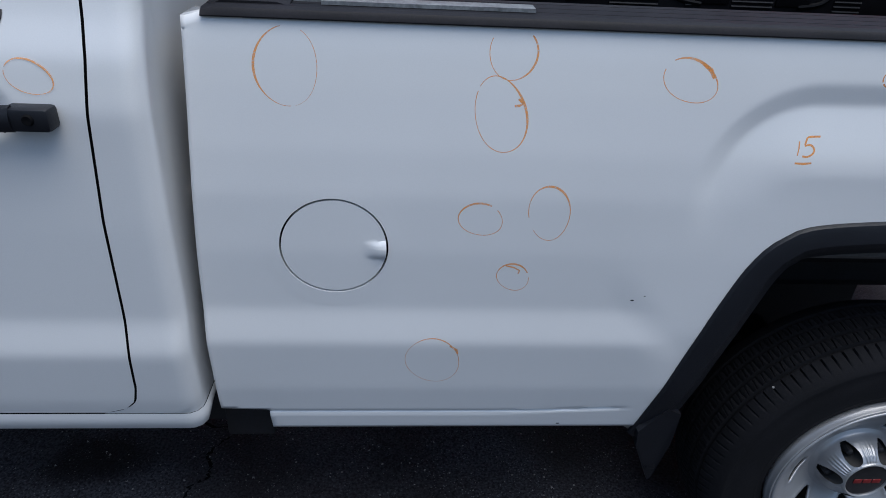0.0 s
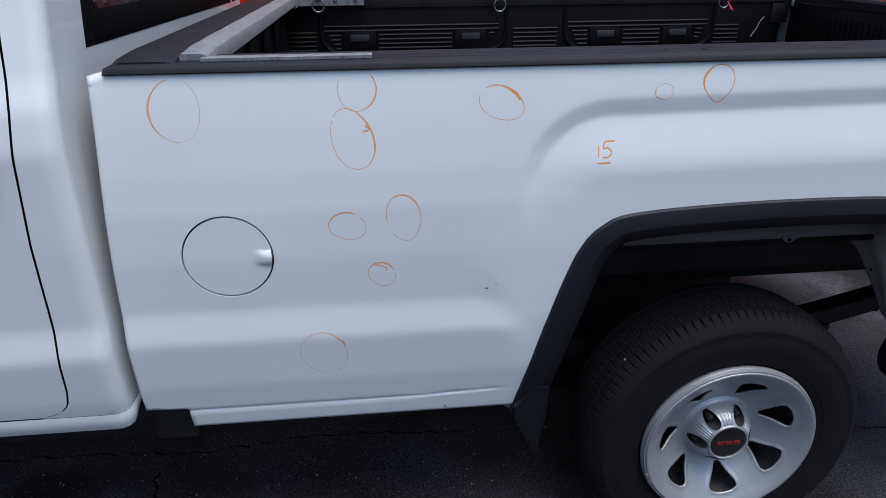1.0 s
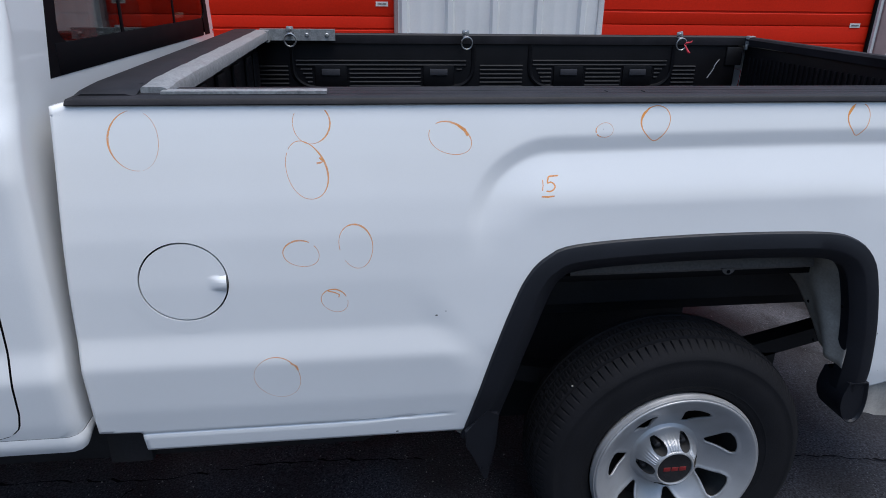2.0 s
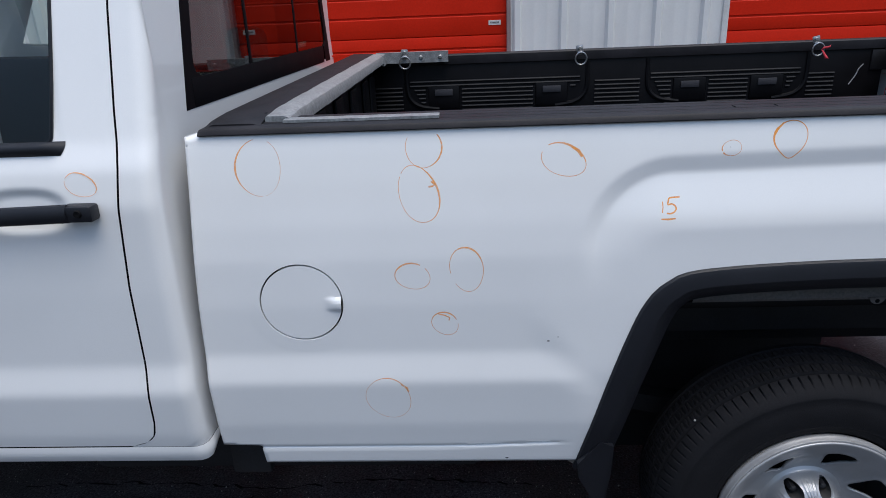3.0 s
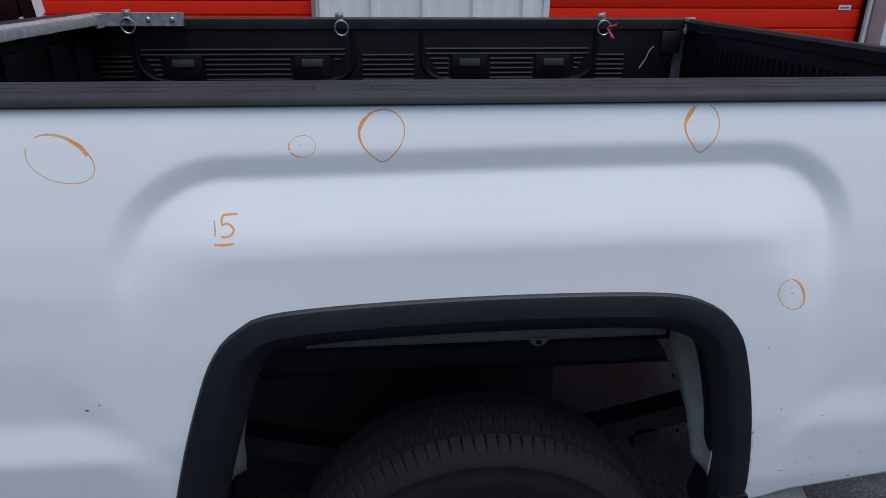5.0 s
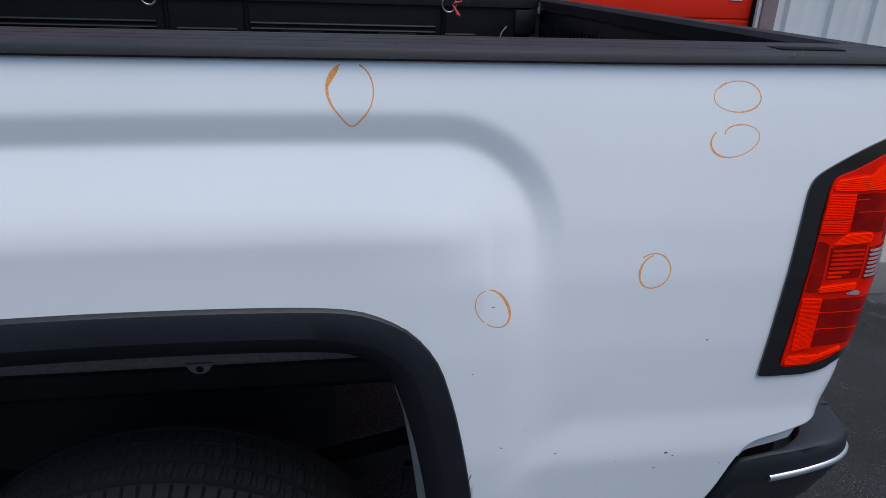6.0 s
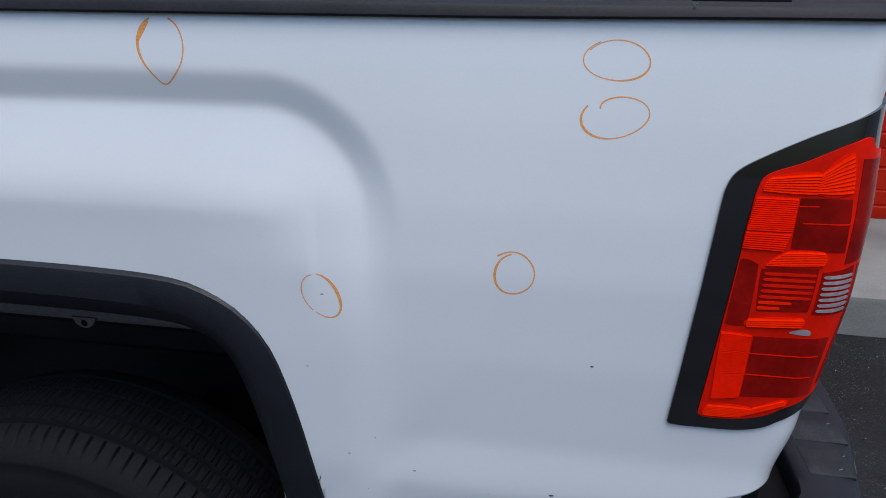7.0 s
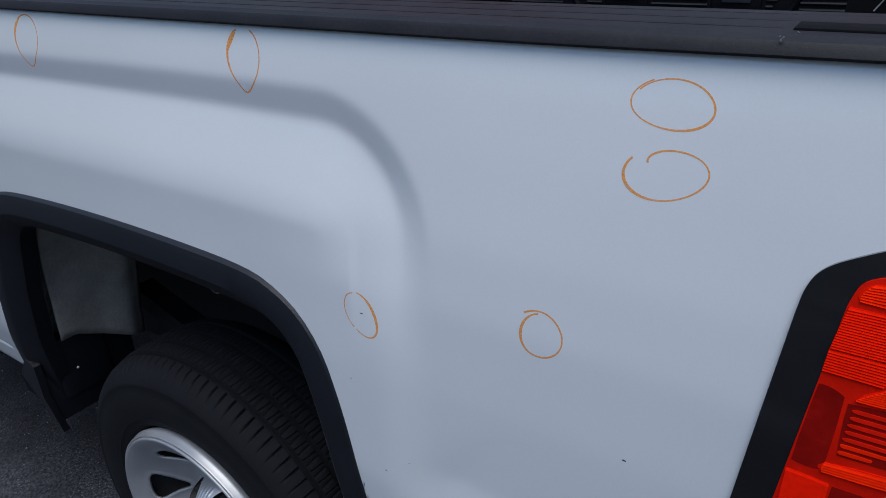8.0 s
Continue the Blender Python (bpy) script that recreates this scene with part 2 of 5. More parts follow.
# ---- mesh tools ----
def mesh_of(verts, faces, material, sharp=35.0):
    me = bpy.data.meshes.new("mesh")
    me.from_pydata([tuple(v) for v in verts], [], [tuple(f) for f in faces])
    me.validate()
    me.materials.append(material)
    if sharp:
        me.polygons.foreach_set("use_smooth", [True] * len(me.polygons))
        me.set_sharp_from_angle(angle=radians(sharp))
    me.update()
    return me


def part(name, shape, material, parent=None, label="", sharp=35.0):
    """One mesh object from (verts, faces), under a thing or a part."""
    ob = new(name, mesh_of(shape[0], shape[1], material, sharp))
    if parent is not None:
        ob.parent = parent
    return tagged(ob, label=label)


def join(*shapes):
    verts, faces = [], []
    for v, f in shapes:
        k = len(verts)
        verts.extend(v)
        faces.extend([tuple(i + k for i in q) for q in f])
    return verts, faces


def moved(shape, m):
    return [m @ Vector(v) for v in shape[0]], shape[1]


def bevelled(x0, x1, y0, y1, z0, z1, r=0.005):
    """A box with rounded edges."""
    bm = bmesh.new()
    bmesh.ops.create_cube(bm, size=1, matrix=Matrix.Translation(((x0 + x1) / 2, (y0 + y1) / 2, (z0 + z1) / 2)) @ Matrix.Diagonal((x1 - x0, y1 - y0, z1 - z0, 1)))
    if r:
        bmesh.ops.bevel(bm, geom=bm.edges[:], offset=r, segments=2, affect="EDGES", profile=0.5)
    bm.verts.index_update()
    out = [v.co.copy() for v in bm.verts], [tuple(v.index for v in f.verts) for f in bm.faces]
    bm.free()
    return out


def sheet(nu, nv, place, flip=False):
    """A grid of nu by nv cells, place(u, v) with u and v from 0 to 1."""
    verts = [place(i / nu, j / nv) for j in range(nv + 1) for i in range(nu + 1)]
    faces = []
    for j in range(nv):
        for i in range(nu):
            a = j * (nu + 1) + i
            q = (a, a + 1, a + nu + 2, a + nu + 1)
            faces.append(q[::-1] if flip else q)
    return verts, faces


def loft(rings, closed=True, cap=True):
    """Rings of equal length joined into a skin."""
    n = len(rings[0])
    verts = [v for r in rings for v in r]
    faces = []
    for k in range(len(rings) - 1):
        for i in range(n if closed else n - 1):
            j = (i + 1) % n
            faces.append((k * n + i, k * n + j, (k + 1) * n + j, (k + 1) * n + i))
    if cap and closed:
        faces.append(tuple(range(n))[::-1])
        faces.append(tuple((len(rings) - 1) * n + i for i in range(n)))
    return verts, faces


def spun(profile, n=64, closed_profile=False):
    """A profile of (radius, depth) turned round the y axis."""
    rings = []
    for k in range(n):
        a = 2 * math.pi * k / n
        rings.append([Vector((r * math.cos(a), d, r * math.sin(a))) for r, d in profile])
    m = len(profile)
    verts = [v for r in rings for v in r]
    faces = []
    for k in range(n):
        q = (k + 1) % n
        for i in range(m if closed_profile else m - 1):
            j = (i + 1) % m
            faces.append((k * m + i, k * m + j, q * m + j, q * m + i))
    return verts, faces


def tube(points, r, n=8, closed=False):
    pts = [Vector(p) for p in points]
    rings = []
    for i, p in enumerate(pts):
        a = pts[i - 1] if i or closed else p
        b = pts[(i + 1) % len(pts)] if i < len(pts) - 1 or closed else p
        way = (b - a).normalized()
        side = way.orthogonal().normalized() if not rings else (old - way * old.dot(way)).normalized()
        old = side
        up = way.cross(side)
        rings.append([p + r * (math.cos(2 * math.pi * k / n) * side + math.sin(2 * math.pi * k / n) * up) for k in range(n)])
    if closed:
        rings.append(rings[0])
    return loft(rings, True, not closed)


def curve_through(points, n):
    """n points along a smooth curve through the given ones, evenly spaced."""
    p = [Vector(q).to_3d() if len(q) == 2 else Vector(q) for q in points]
    p = [2 * p[0] - p[1]] + p + [2 * p[-1] - p[-2]]
    dense = []
    for i in range(1, len(p) - 2):
        for k in range(24):
            t = k / 24
            dense.append(0.5 * ((2 * p[i]) + (p[i + 1] - p[i - 1]) * t + (2 * p[i - 1] - 5 * p[i] + 4 * p[i + 1] - p[i + 2]) * t * t
                                + (3 * p[i] - p[i - 1] - 3 * p[i + 1] + p[i + 2]) * t ** 3))
    dense.append(p[-2])
    length = [0.0]
    for a, b in zip(dense, dense[1:]):
        length.append(length[-1] + (b - a).length)
    out = []
    j = 0
    for k in range(n):
        want = length[-1] * k / (n - 1)
        while j < len(dense) - 2 and length[j + 1] < want:
            j += 1
        f = (want - length[j]) / max(1e-9, length[j + 1] - length[j])
        out.append(dense[j].lerp(dense[j + 1], min(1, max(0, f))))
    return out


def smooth(a, b, x):
    t = min(1.0, max(0.0, (x - a) / (b - a)))
    return t * t * (3 - 2 * t)


def thing(name, label, category, group="", kind=""):
    return tagged(new(name), label=label, category=category, group=group, kind=kind)

# ---- the truck's body: one function for the skin of the cargo bed's side ----
def table(pairs, spread):
    """A curve through (z, y) pairs with its corners rounded, as a lookup."""
    zs = np.arange(0.40, 1.75, 0.002)
    ys = np.interp(zs, [p[0] for p in pairs], [p[1] for p in pairs])
    k = np.exp(-0.5 * (np.arange(-30, 31) * 0.002 / spread) ** 2)
    pad = np.concatenate([np.full(30, ys[0]), ys, np.full(30, ys[-1])])
    ys = np.convolve(pad, k / k.sum(), "valid")
    return lambda z: float(ys[min(len(ys) - 1, max(0, int((z - 0.40) / 0.002)))] * (1 - ((z - 0.40) / 0.002) % 1)
                           + ys[min(len(ys) - 1, max(0, int((z - 0.40) / 0.002) + 1))] * (((z - 0.40) / 0.002) % 1))


BED_BAND = table([(0.44, -0.006), (0.50, -0.019), (0.62, -0.0395), (0.743, -0.0506), (0.816, -0.0388), (0.94, -0.040), (1.05, -0.036),
                  (1.13, -0.028), (1.23, -0.014), (1.29, -0.0045), (1.335, 0.0045), (1.4, 0.012)], 0.009)
BED_PLAIN = table([(0.44, -0.008), (0.50, -0.021), (0.62, -0.0395), (0.763, -0.045), (0.94, -0.041), (1.05, -0.036),
                   (1.13, -0.028), (1.23, -0.014), (1.29, -0.0045), (1.335, 0.0045), (1.4, 0.012)], 0.012)
BULGE = table([(0.40, 0.0), (0.497, 0.0), (0.534, 0.0100), (0.655, -0.0080), (0.80, -0.0090), (1.7, -0.0090)], 0.0026)
CAB_SIDE = table([(0.45, -0.034), (0.52, -0.058), (0.62, -0.080), (0.745, -0.095), (0.815, -0.083), (1.0, -0.087), (1.2, -0.086),
                  (1.28, -0.072), (1.335, -0.050), (1.45, -0.020), (1.75, 0.055)], 0.010)
WIDTH = 1.90          # the two sides mirror each other about half of this
REAR, TURN = 2.523, 0.05


def fender_depth(x, z):
    """How far (x, z) lies inside the rounded outline of the raised wheel-arch field."""
    a, b, r = 0.6035 - abs(x - 1.4425), 1.268 - 0.011 * (1 - smooth(0.80, 1.75, x)) - z, 0.165 + 0.03 * (x < 1.44)
    return r - math.hypot(r - a, r - b) if a < r and b < r else min(a, b)


def side_y(x, z):
    lean = 0.045 * (0.816 - min(max(z, 0.70), 0.90)) / 0.073
    inside = smooth(-0.045, 0.055, x - 0.785 - lean) * (1 - smooth(-0.06, 0.08, x - 2.075 + lean))
    inside = max(inside, 0.5 * smooth(1.6, 2.0, x))
    y = BED_BAND(z) * (1 - inside) + BED_PLAIN(z) * inside
    d = fender_depth(x, z)
    if d > -0.02:
        rise = BULGE(0.5 + d)
        high = smooth(0.60, 0.86, z) * (0.05 + 0.95 * smooth(0.96 if rise > 0 else 1.035, 1.20 if rise > 0 else 1.175, z))
        y += rise * high
        # below the raised field the panel round the wheel stays slightly proud of the one behind it
        y -= 0.008 * smooth(1.7, 2.0, x) * smooth(-0.01, 0.07, d) * (1 - high)
    return y


def skin(s, z, off=0.0, far=False):
    """A point of the bed's side: s runs along the side and round the rear corner, off stands proud of it."""
    def at(s, z):
        y = side_y(min(s, 2.55), z)
        a = min(max(s - REAR, 0) / TURN, math.pi / 2)
        over = max(s - REAR - TURN * math.pi / 2, 0)
        x = min(s, REAR) + TURN * math.sin(a) + over * 0.06
        x -= smooth(2.46, 2.58, s) * float(np.interp(z, [0.90, 1.05, 1.15, 1.23, 1.26, 1.285, 1.315, 1.34], [0.014, 0.006, 0.009, 0.017, 0.018, 0.015, 0.008, 0.006]))
        x -= smooth(2.30, 2.52, s) * (0.022 * (1.25 - z) / 0.45 + 0.012 * smooth(0.88, 0.79, z)) if z < 1.25 else 0
        return Vector((x, y + TURN * (1 - math.cos(a)) + over, z))
    p = at(s, z)
    if off:
        n = (at(s + 0.004, z) - at(s - 0.004, z)).cross(at(s, z + 0.004) - at(s, z - 0.004)).normalized()
        p = p + n * off
    return Vector((p.x, WIDTH - p.y, p.z)) if far else p


def to_outline(points, sx, sz):
    """Signed distance of points to a closed outline (negative inside), and the nearest place on it."""
    a = np.array(points)
    b = np.roll(a, -1, axis=0)
    q = np.stack([sx.ravel(), sz.ravel()], 1)
    best, near = np.full(len(q), 1e9), np.zeros_like(q)
    inside = np.zeros(len(q), bool)
    for p0, p1 in zip(a, b):
        e = p1 - p0
        t = np.clip(((q - p0) @ e) / max(1e-12, e @ e), 0, 1)
        c = p0 + t[:, None] * e
        d = np.hypot(*(q - c).T)
        m = d < best
        best[m], near[m] = d[m], c[m]
        cross = ((p0[1] > q[:, 1]) != (p1[1] > q[:, 1]))
        xi = p0[0] + (q[:, 1] - p0[1]) / (p1[1] - p0[1] + 1e-15) * e[0]
        inside ^= cross & (q[:, 0] < xi)
    return np.where(inside, -best, best), near


def cut_holes(s, z, quads, outlines, h):
    """Moves the grid's points onto the outlines; tells which faces stay."""
    keep = np.ones(len(quads), bool)
    for line in outlines:
        d, near = to_outline(line, s, z)
        m = np.abs(d) < 0.45 * h
        s[m], z[m] = near[m, 0], near[m, 1]
        mid, _ = to_outline(line, s[quads].mean(1), z[quads].mean(1))
        gone = mid <= 0
        edge = np.intersect1d(quads[gone], quads[~gone])
        d, near = to_outline(line, s[edge], z[edge])
        s[edge], z[edge] = near[:, 0], near[:, 1]
        keep &= ~gone
    return keep


def cut_sheet(s_values, z_values, outlines, place, h):
    """A grid over (s, z) with clean holes along the outlines, laid on the skin by place(s, z)."""
    gs, gz = np.meshgrid(s_values, z_values)
    s, z = gs.ravel().copy(), gz.ravel().copy()
    nx = len(s_values)
    quads = np.array([(j * nx + i, j * nx + i + 1, (j + 1) * nx + i + 1, (j + 1) * nx + i) for j in range(len(z_values) - 1) for i in range(nx - 1)])
    quads = quads[cut_holes(s, z, quads, outlines, h)]
    used = np.unique(quads)
    index = np.full(len(s), -1)
    index[used] = np.arange(len(used))
    return [place(float(s[i]), float(z[i])) for i in used], [tuple(int(index[i]) for i in q) for q in quads]


# the wheel opening: a leaning front leg, a flat crown, a steep rear leg
ARCH = [(p.x, p.y) for p in curve_through([(0.848, 0.465), (0.885, 0.610), (0.922, 0.742), (0.958, 0.851), (0.989, 0.926), (1.030, 0.974), (1.11, 1.0035),
                                           (1.40, 1.0185), (1.71, 1.0155), (1.811, 0.994), (1.866, 0.947), (1.894, 0.879), (1.919, 0.771), (1.940, 0.636), (1.953, 0.47)], 90)]
ARCH_HOLE = ARCH + [(1.968, 0.30), (0.846, 0.30)]
FUEL_X, FUEL_Z, FUEL_R = 0.202, 0.950, 0.0948
def circle(cx, cz, r, n=56, rz=None):
    return [(cx + r * math.cos(2 * math.pi * k / n), cz + (rz or r) * math.sin(2 * math.pi * k / n)) for k in range(n)]
NOTCH = [(-0.2, 0.560), (-0.005, 0.557), (0.056, 0.552), (0.061, 0.40), (-0.2, 0.40)]
TUCK = [(p.x, p.y) for p in curve_through([(1.90, 0.553), (2.06, 0.580), (2.25, 0.612), (2.328, 0.628), (2.357, 0.664), (2.380, 0.715), (2.398, 0.743), (2.418, 0.755), (2.446, 0.7625), (2.480, 0.769), (2.518, 0.779), (2.56, 0.791), (2.66, 0.799)], 70)]


def tuck_z(s):
    """The lower edge of the bed's side behind the wheel."""
    edge = float(np.interp(s, [p[0] for p in TUCK], [p[1] for p in TUCK]))
    return 0.492 + (edge - 0.492) * smooth(1.915, 1.948, s)

truck = thing("pickup_truck", "white pickup truck with orange chalk circles, parked on asphalt", "truck")


def bed_side(far):
    front = lambda z: -0.023 - 0.022 * (1 - smooth(0.75, 1.33, z))
    def place(s, z):
        if s > 1.93 and z < 0.95:
            low = tuck_z(s)
            z = low + (z - 0.492) * (0.95 - low) / (0.95 - 0.492)
        if z > 1.32:
            z -= 0.009 * (1 - smooth(0.0, 0.035, s))
        shift = (front(z)) * (1 - smooth(0.0, 0.07, s))
        groove = 0.005 * math.exp(-((z - 0.543 - 0.012 * smooth(0.5, 0.9, s)) / 0.0035) ** 2) * smooth(0.0, 0.03, s) * (1 - smooth(0.76, 0.84, s)) if z < 0.58 else 0
        return skin(s + shift, z, -groove, far)
    step = 0.016 if far else 0.006
    zs = list(np.arange(0.492, 1.332, step)) + [1.3415]
    if not far:
        zs = sorted(set(zs) | {0.5395, 0.543, 0.5465})
    ss = np.arange(0.0, 2.652, step)
    holes = [ARCH_HOLE, NOTCH] + ([] if far else [circle(FUEL_X, FUEL_Z, FUEL_R + 0.013, rz=FUEL_R + 0.010)])
    shape = cut_sheet(ss, np.array(zs), holes, place, step)
    y = lambda p, d: Vector((p.x, p.y + (-d if far else d), p.z))
    rim = sheet(1, 60, lambda u, v: y(place(0.0, 0.560 + v * 0.7815), 0.09 * u) + Vector((-0.0 * u, 0, 0)))
    under = sheet(60, 1, lambda u, v: y(place(0.061 + u * 0.784, 0.492), 0.05 * v))
    top = sheet(80, 1, lambda u, v: y(place(u * 2.65, 1.3415), 0.06 * v))
    return part("bed_side", join(shape, rim, under, top), WHITE, truck, "white painted bed side with chalk circles" if not far else "", sharp=28)


side = bed_side(False)
side_far = bed_side(True)
for f in (side, side_far):
    solid = f.modifiers.new("thickness", "SOLIDIFY")
    solid.thickness, solid.offset = 0.0012, 0.0

# ---- arch trim: a two-faceted plastic strip round the wheel opening ----
def arch_trim(far):
    n = len(ARCH)
    rings = []
    for i, (x, z) in enumerate(ARCH):
        t = i / (n - 1)
        a, b = Vector(ARCH[max(0, i - 1)]), Vector(ARCH[min(n - 1, i + 1)])
        way = (b - a).normalized()
        inward = Vector((way.y, -way.x))
        w = 0.064 + 0.010 * (1 - smooth(0.18, 0.36, t)) - 0.004 * smooth(0.66, 0.86, t)
        w *= 1 - 0.35 * smooth(0.95, 1.0, t)
        back = smooth(0.62, 0.75, t)
        ring = []
        for k, (share, out) in enumerate([(-0.15, -0.004), (-0.15, 0.003 - 0.004 * back), (-0.10, 0.009 - 0.005 * back), (0.05, 0.012 - 0.005 * back), (0.46, 0.013 - 0.002 * back), (0.54, 0.010), (0.94, -0.008), (1.0, -0.014), (1.0, -0.045), (0.9, -0.045)]):
            q = Vector((x, z)) + inward * w * share
            p = skin(min(q.x, 2.4), max(q.y, 0.41), 0)
            y = p.y - out
            ring.append(Vector((q.x, WIDTH - y if far else y, q.y)))
        rings.append(ring)
    return part("arch_trim", loft(rings), MOULD, truck, "faded black plastic wheel-arch trim", sharp=30)


arch_trim(False)
arch_trim(True)

def wheel_house(far):
    rings = []
    for i, (x, z) in enumerate(ARCH):
        t = i / (len(ARCH) - 1)
        ring = []
        for k in range(9):
            v = k / 8
            spread = 1.0 + 0.10 * v
            back = 0.10 * v * smooth(0.72, 0.95, t) * (1.0 + 0.9 * smooth(0.8, 0.45, z)) - 0.06 * v * (1 - smooth(0.0, 0.25, t))
            bow = 0.018 * math.sin(v * math.pi * 2.2)
            px = 1.43 + (x - 1.43) * (0.985 + 0.02 * v) + back + bow * (1 if x > 1.43 else -1)
            deep = 0.26 if x < 1.43 else 0.03 + 0.21 * smooth(0.56, 0.92, z)
            y = skin(x, max(z, 0.5)).y + 0.012 + deep * v
            ring.append(Vector((px, WIDTH - y if far else y, z - 0.004 - 0.05 * v)))
        rings.append(ring)
    lip = [[Vector((x, WIDTH - y if far else y, z)) for y, z in ((0.062, 0.932), (0.054, 0.908), (0.050, 0.896), (0.053, 0.8895))] for x in np.linspace(1.120, 1.790, 22)]
    part("bed_flange", loft(lip, closed=False), FLANGE, truck, "dusty grey flange under the bed")
    return part("wheel_house", loft(rings, closed=False), INNER, truck, "dusty pale-painted inner wheel housing", sharp=40)


def house_panels(far):
    """The pale inner walls ahead of and behind the wheel."""
    side_of = lambda p: Vector((p.x, WIDTH - p.y, p.z)) if far else p
    def rear(u, v):
        z = 0.625 + 0.335 * v
        inner = float(np.interp(z, [0.56, 0.62, 0.70, 0.78, 0.82, 0.96], [0.06, 0.10, 0.14, 0.185, 0.21, 0.24]))
        x_in = float(np.interp(z, [0.56, 0.62, 0.70, 0.78, 0.82, 0.96], [1.925, 1.910, 1.887, 1.857, 1.828, 1.800]))
        y = -0.035 + (inner + 0.035) * u
        x = 1.876 + (x_in - 1.876) * u - 0.020 * math.exp(-((u - 0.45) / 0.22) ** 2) + 0.008 * math.exp(-((z - 0.885) / 0.012) ** 2)
        return side_of(Vector((x, y, z)))
    def front(u, v):
        y = 0.022 + (0.190 + 0.030 * math.sin(math.pi * min(1.0, 0.25 + 0.75 * v))) * u
        low = 0.590 - 0.60 * max(0.0, y - 0.06)
        z = low + (0.985 - low) * v
        x = 0.932 + 0.085 * (z - 0.58) / 0.38 + 0.004 * (1 - u) ** 2 + 0.018 * smooth(0.45, 0.8, u) * (1 - smooth(0.8, 1.0, u)) + 0.010 * (1 - smooth(0.0, 0.20, v)) + 0.004 * math.sin(9 * v + 3 * u)
        return side_of(Vector((x, y, z)))
    p = part("wheel_house_panel", sheet(20, 20, rear, far), INNER, truck, "dusty pale panel behind the wheel", sharp=40)
    q = part("wheel_house_panel", sheet(20, 20, front, not far), INNER, truck, "dusty pale panel ahead of the wheel", sharp=40)
    for o in (p, q):
        o.modifiers.new("thickness", "SOLIDIFY").thickness = 0.002
    part("wheel_house_liner", bevelled(0.885, 0.930, WIDTH - 0.13 if far else 0.0, WIDTH if far else 0.13, 0.42, 0.585, 0.012), MOULD, truck)
    if not far:
        for y, z in [(0.185, 0.86), (0.115, 0.755), (0.06, 0.66), (-0.01, 0.80)]:
            part("panel_hole", moved(spun([(0.0, 0.0), (0.004, 0.0), (0.0045, 0.001)], 10), pose(1.850, y, z, 0, 0, -90)), GROOVE, truck)


house_panels(False)
house_panels(True)
part("lip_tab", loft([[Vector((1.546 + dx, y, 0.887 + dz)) for dx, dz in [(-0.020, 0.010), (-0.013, -0.002), (-0.005, -0.007), (0.005, -0.007), (0.013, -0.002), (0.020, 0.010)]] for y in (0.046, 0.050)]), FLANGE, truck)
part("lip_tab_hole", moved(spun([(0.0, 0.0), (0.0055, 0.0)], 10), pose(1.546, 0.0455, 0.888)), GROOVE, truck)
wheel_house(False)
wheel_house(True)

# mud guard hanging behind the front leg of the arch
flap = [(0.846, 0.500), (0.900, 0.565), (0.932, 0.550), (0.927, 0.46), (0.914, 0.335), (0.906, 0.328), (0.873, 0.405), (0.850, 0.455)]
part("mud_guard", join(loft([[Vector((x, -0.045 + 0.02 * (z < 0.41), z)) for x, z in flap], [Vector((x, -0.030 + 0.02 * (z < 0.41), z)) for x, z in flap]]),
                       bevelled(0.893, 0.916, -0.03, 0.20, 0.365, 0.565, 0.004)), MOULD, truck, "black plastic mud guard")
part("arch_trim_foot", loft([[Vector((p.x, y, p.y)) * 1.0 + Vector((0.010 + (1.89 - p.x) * k, 0, (0.51 - p.y) * k)) for p in curve_through([(1.888, 0.585), (1.878, 0.548), (1.877, 0.520), (1.884, 0.494), (1.897, 0.470), (1.911, 0.458), (1.926, 0.455), (1.942, 0.464), (1.951, 0.488), (1.953, 0.53), (1.945, 0.585)], 30)] for y, k in ((-0.046, 0.12), (-0.052, 0.04), (-0.052, 0.0), (0.05, 0.0))]),
     MOULD, truck, "black plastic foot of the arch trim")

# ---- fuel door ----
def fuel_point(r, a):
    x, z = FUEL_X + r * math.cos(a), FUEL_Z + r * math.sin(a) * (FUEL_R - 0.003) / FUEL_R
    u, w = (x - 0.250) / 0.046, (z - 0.946) / 0.0165
    lift = 0.009 * smooth(0.0, 0.9, u) * math.sqrt(max(0.0, 1 - w * w)) if abs(w) < 1 and u > 0 else 0.0
    return skin(x, z, 0.0005 + lift)
fuel = sheet(112, 24, lambda u, v: fuel_point((FUEL_R - 0.0011) * v, -2 * math.pi * u))
edge = sheet(112, 1, lambda u, v: skin(FUEL_X + (FUEL_R - 0.0011) * math.cos(-2 * math.pi * u), FUEL_Z + (FUEL_R - 0.0041) * math.sin(-2 * math.pi * u), 0.0005 - 0.012 * v))
ring = sheet(128, 5, lambda u, v: skin(FUEL_X + (FUEL_R + 0.0022 + 0.032 * v) * math.cos(-2 * math.pi * u), FUEL_Z + (FUEL_R + 0.032 * v) * math.sin(-2 * math.pi * u), 0.0012 - 0.0004 * v))
lip = sheet(128, 1, lambda u, v: skin(FUEL_X + (FUEL_R + 0.0022) * math.cos(-2 * math.pi * u), FUEL_Z + FUEL_R * math.sin(-2 * math.pi * u), 0.0012 - 0.012 * v))
part("fuel_surround", join(ring, lip), WHITE, side, sharp=40)
part("fuel_door", join(fuel, edge), WHITE, side, "round white fuel door with finger tab", sharp=40)
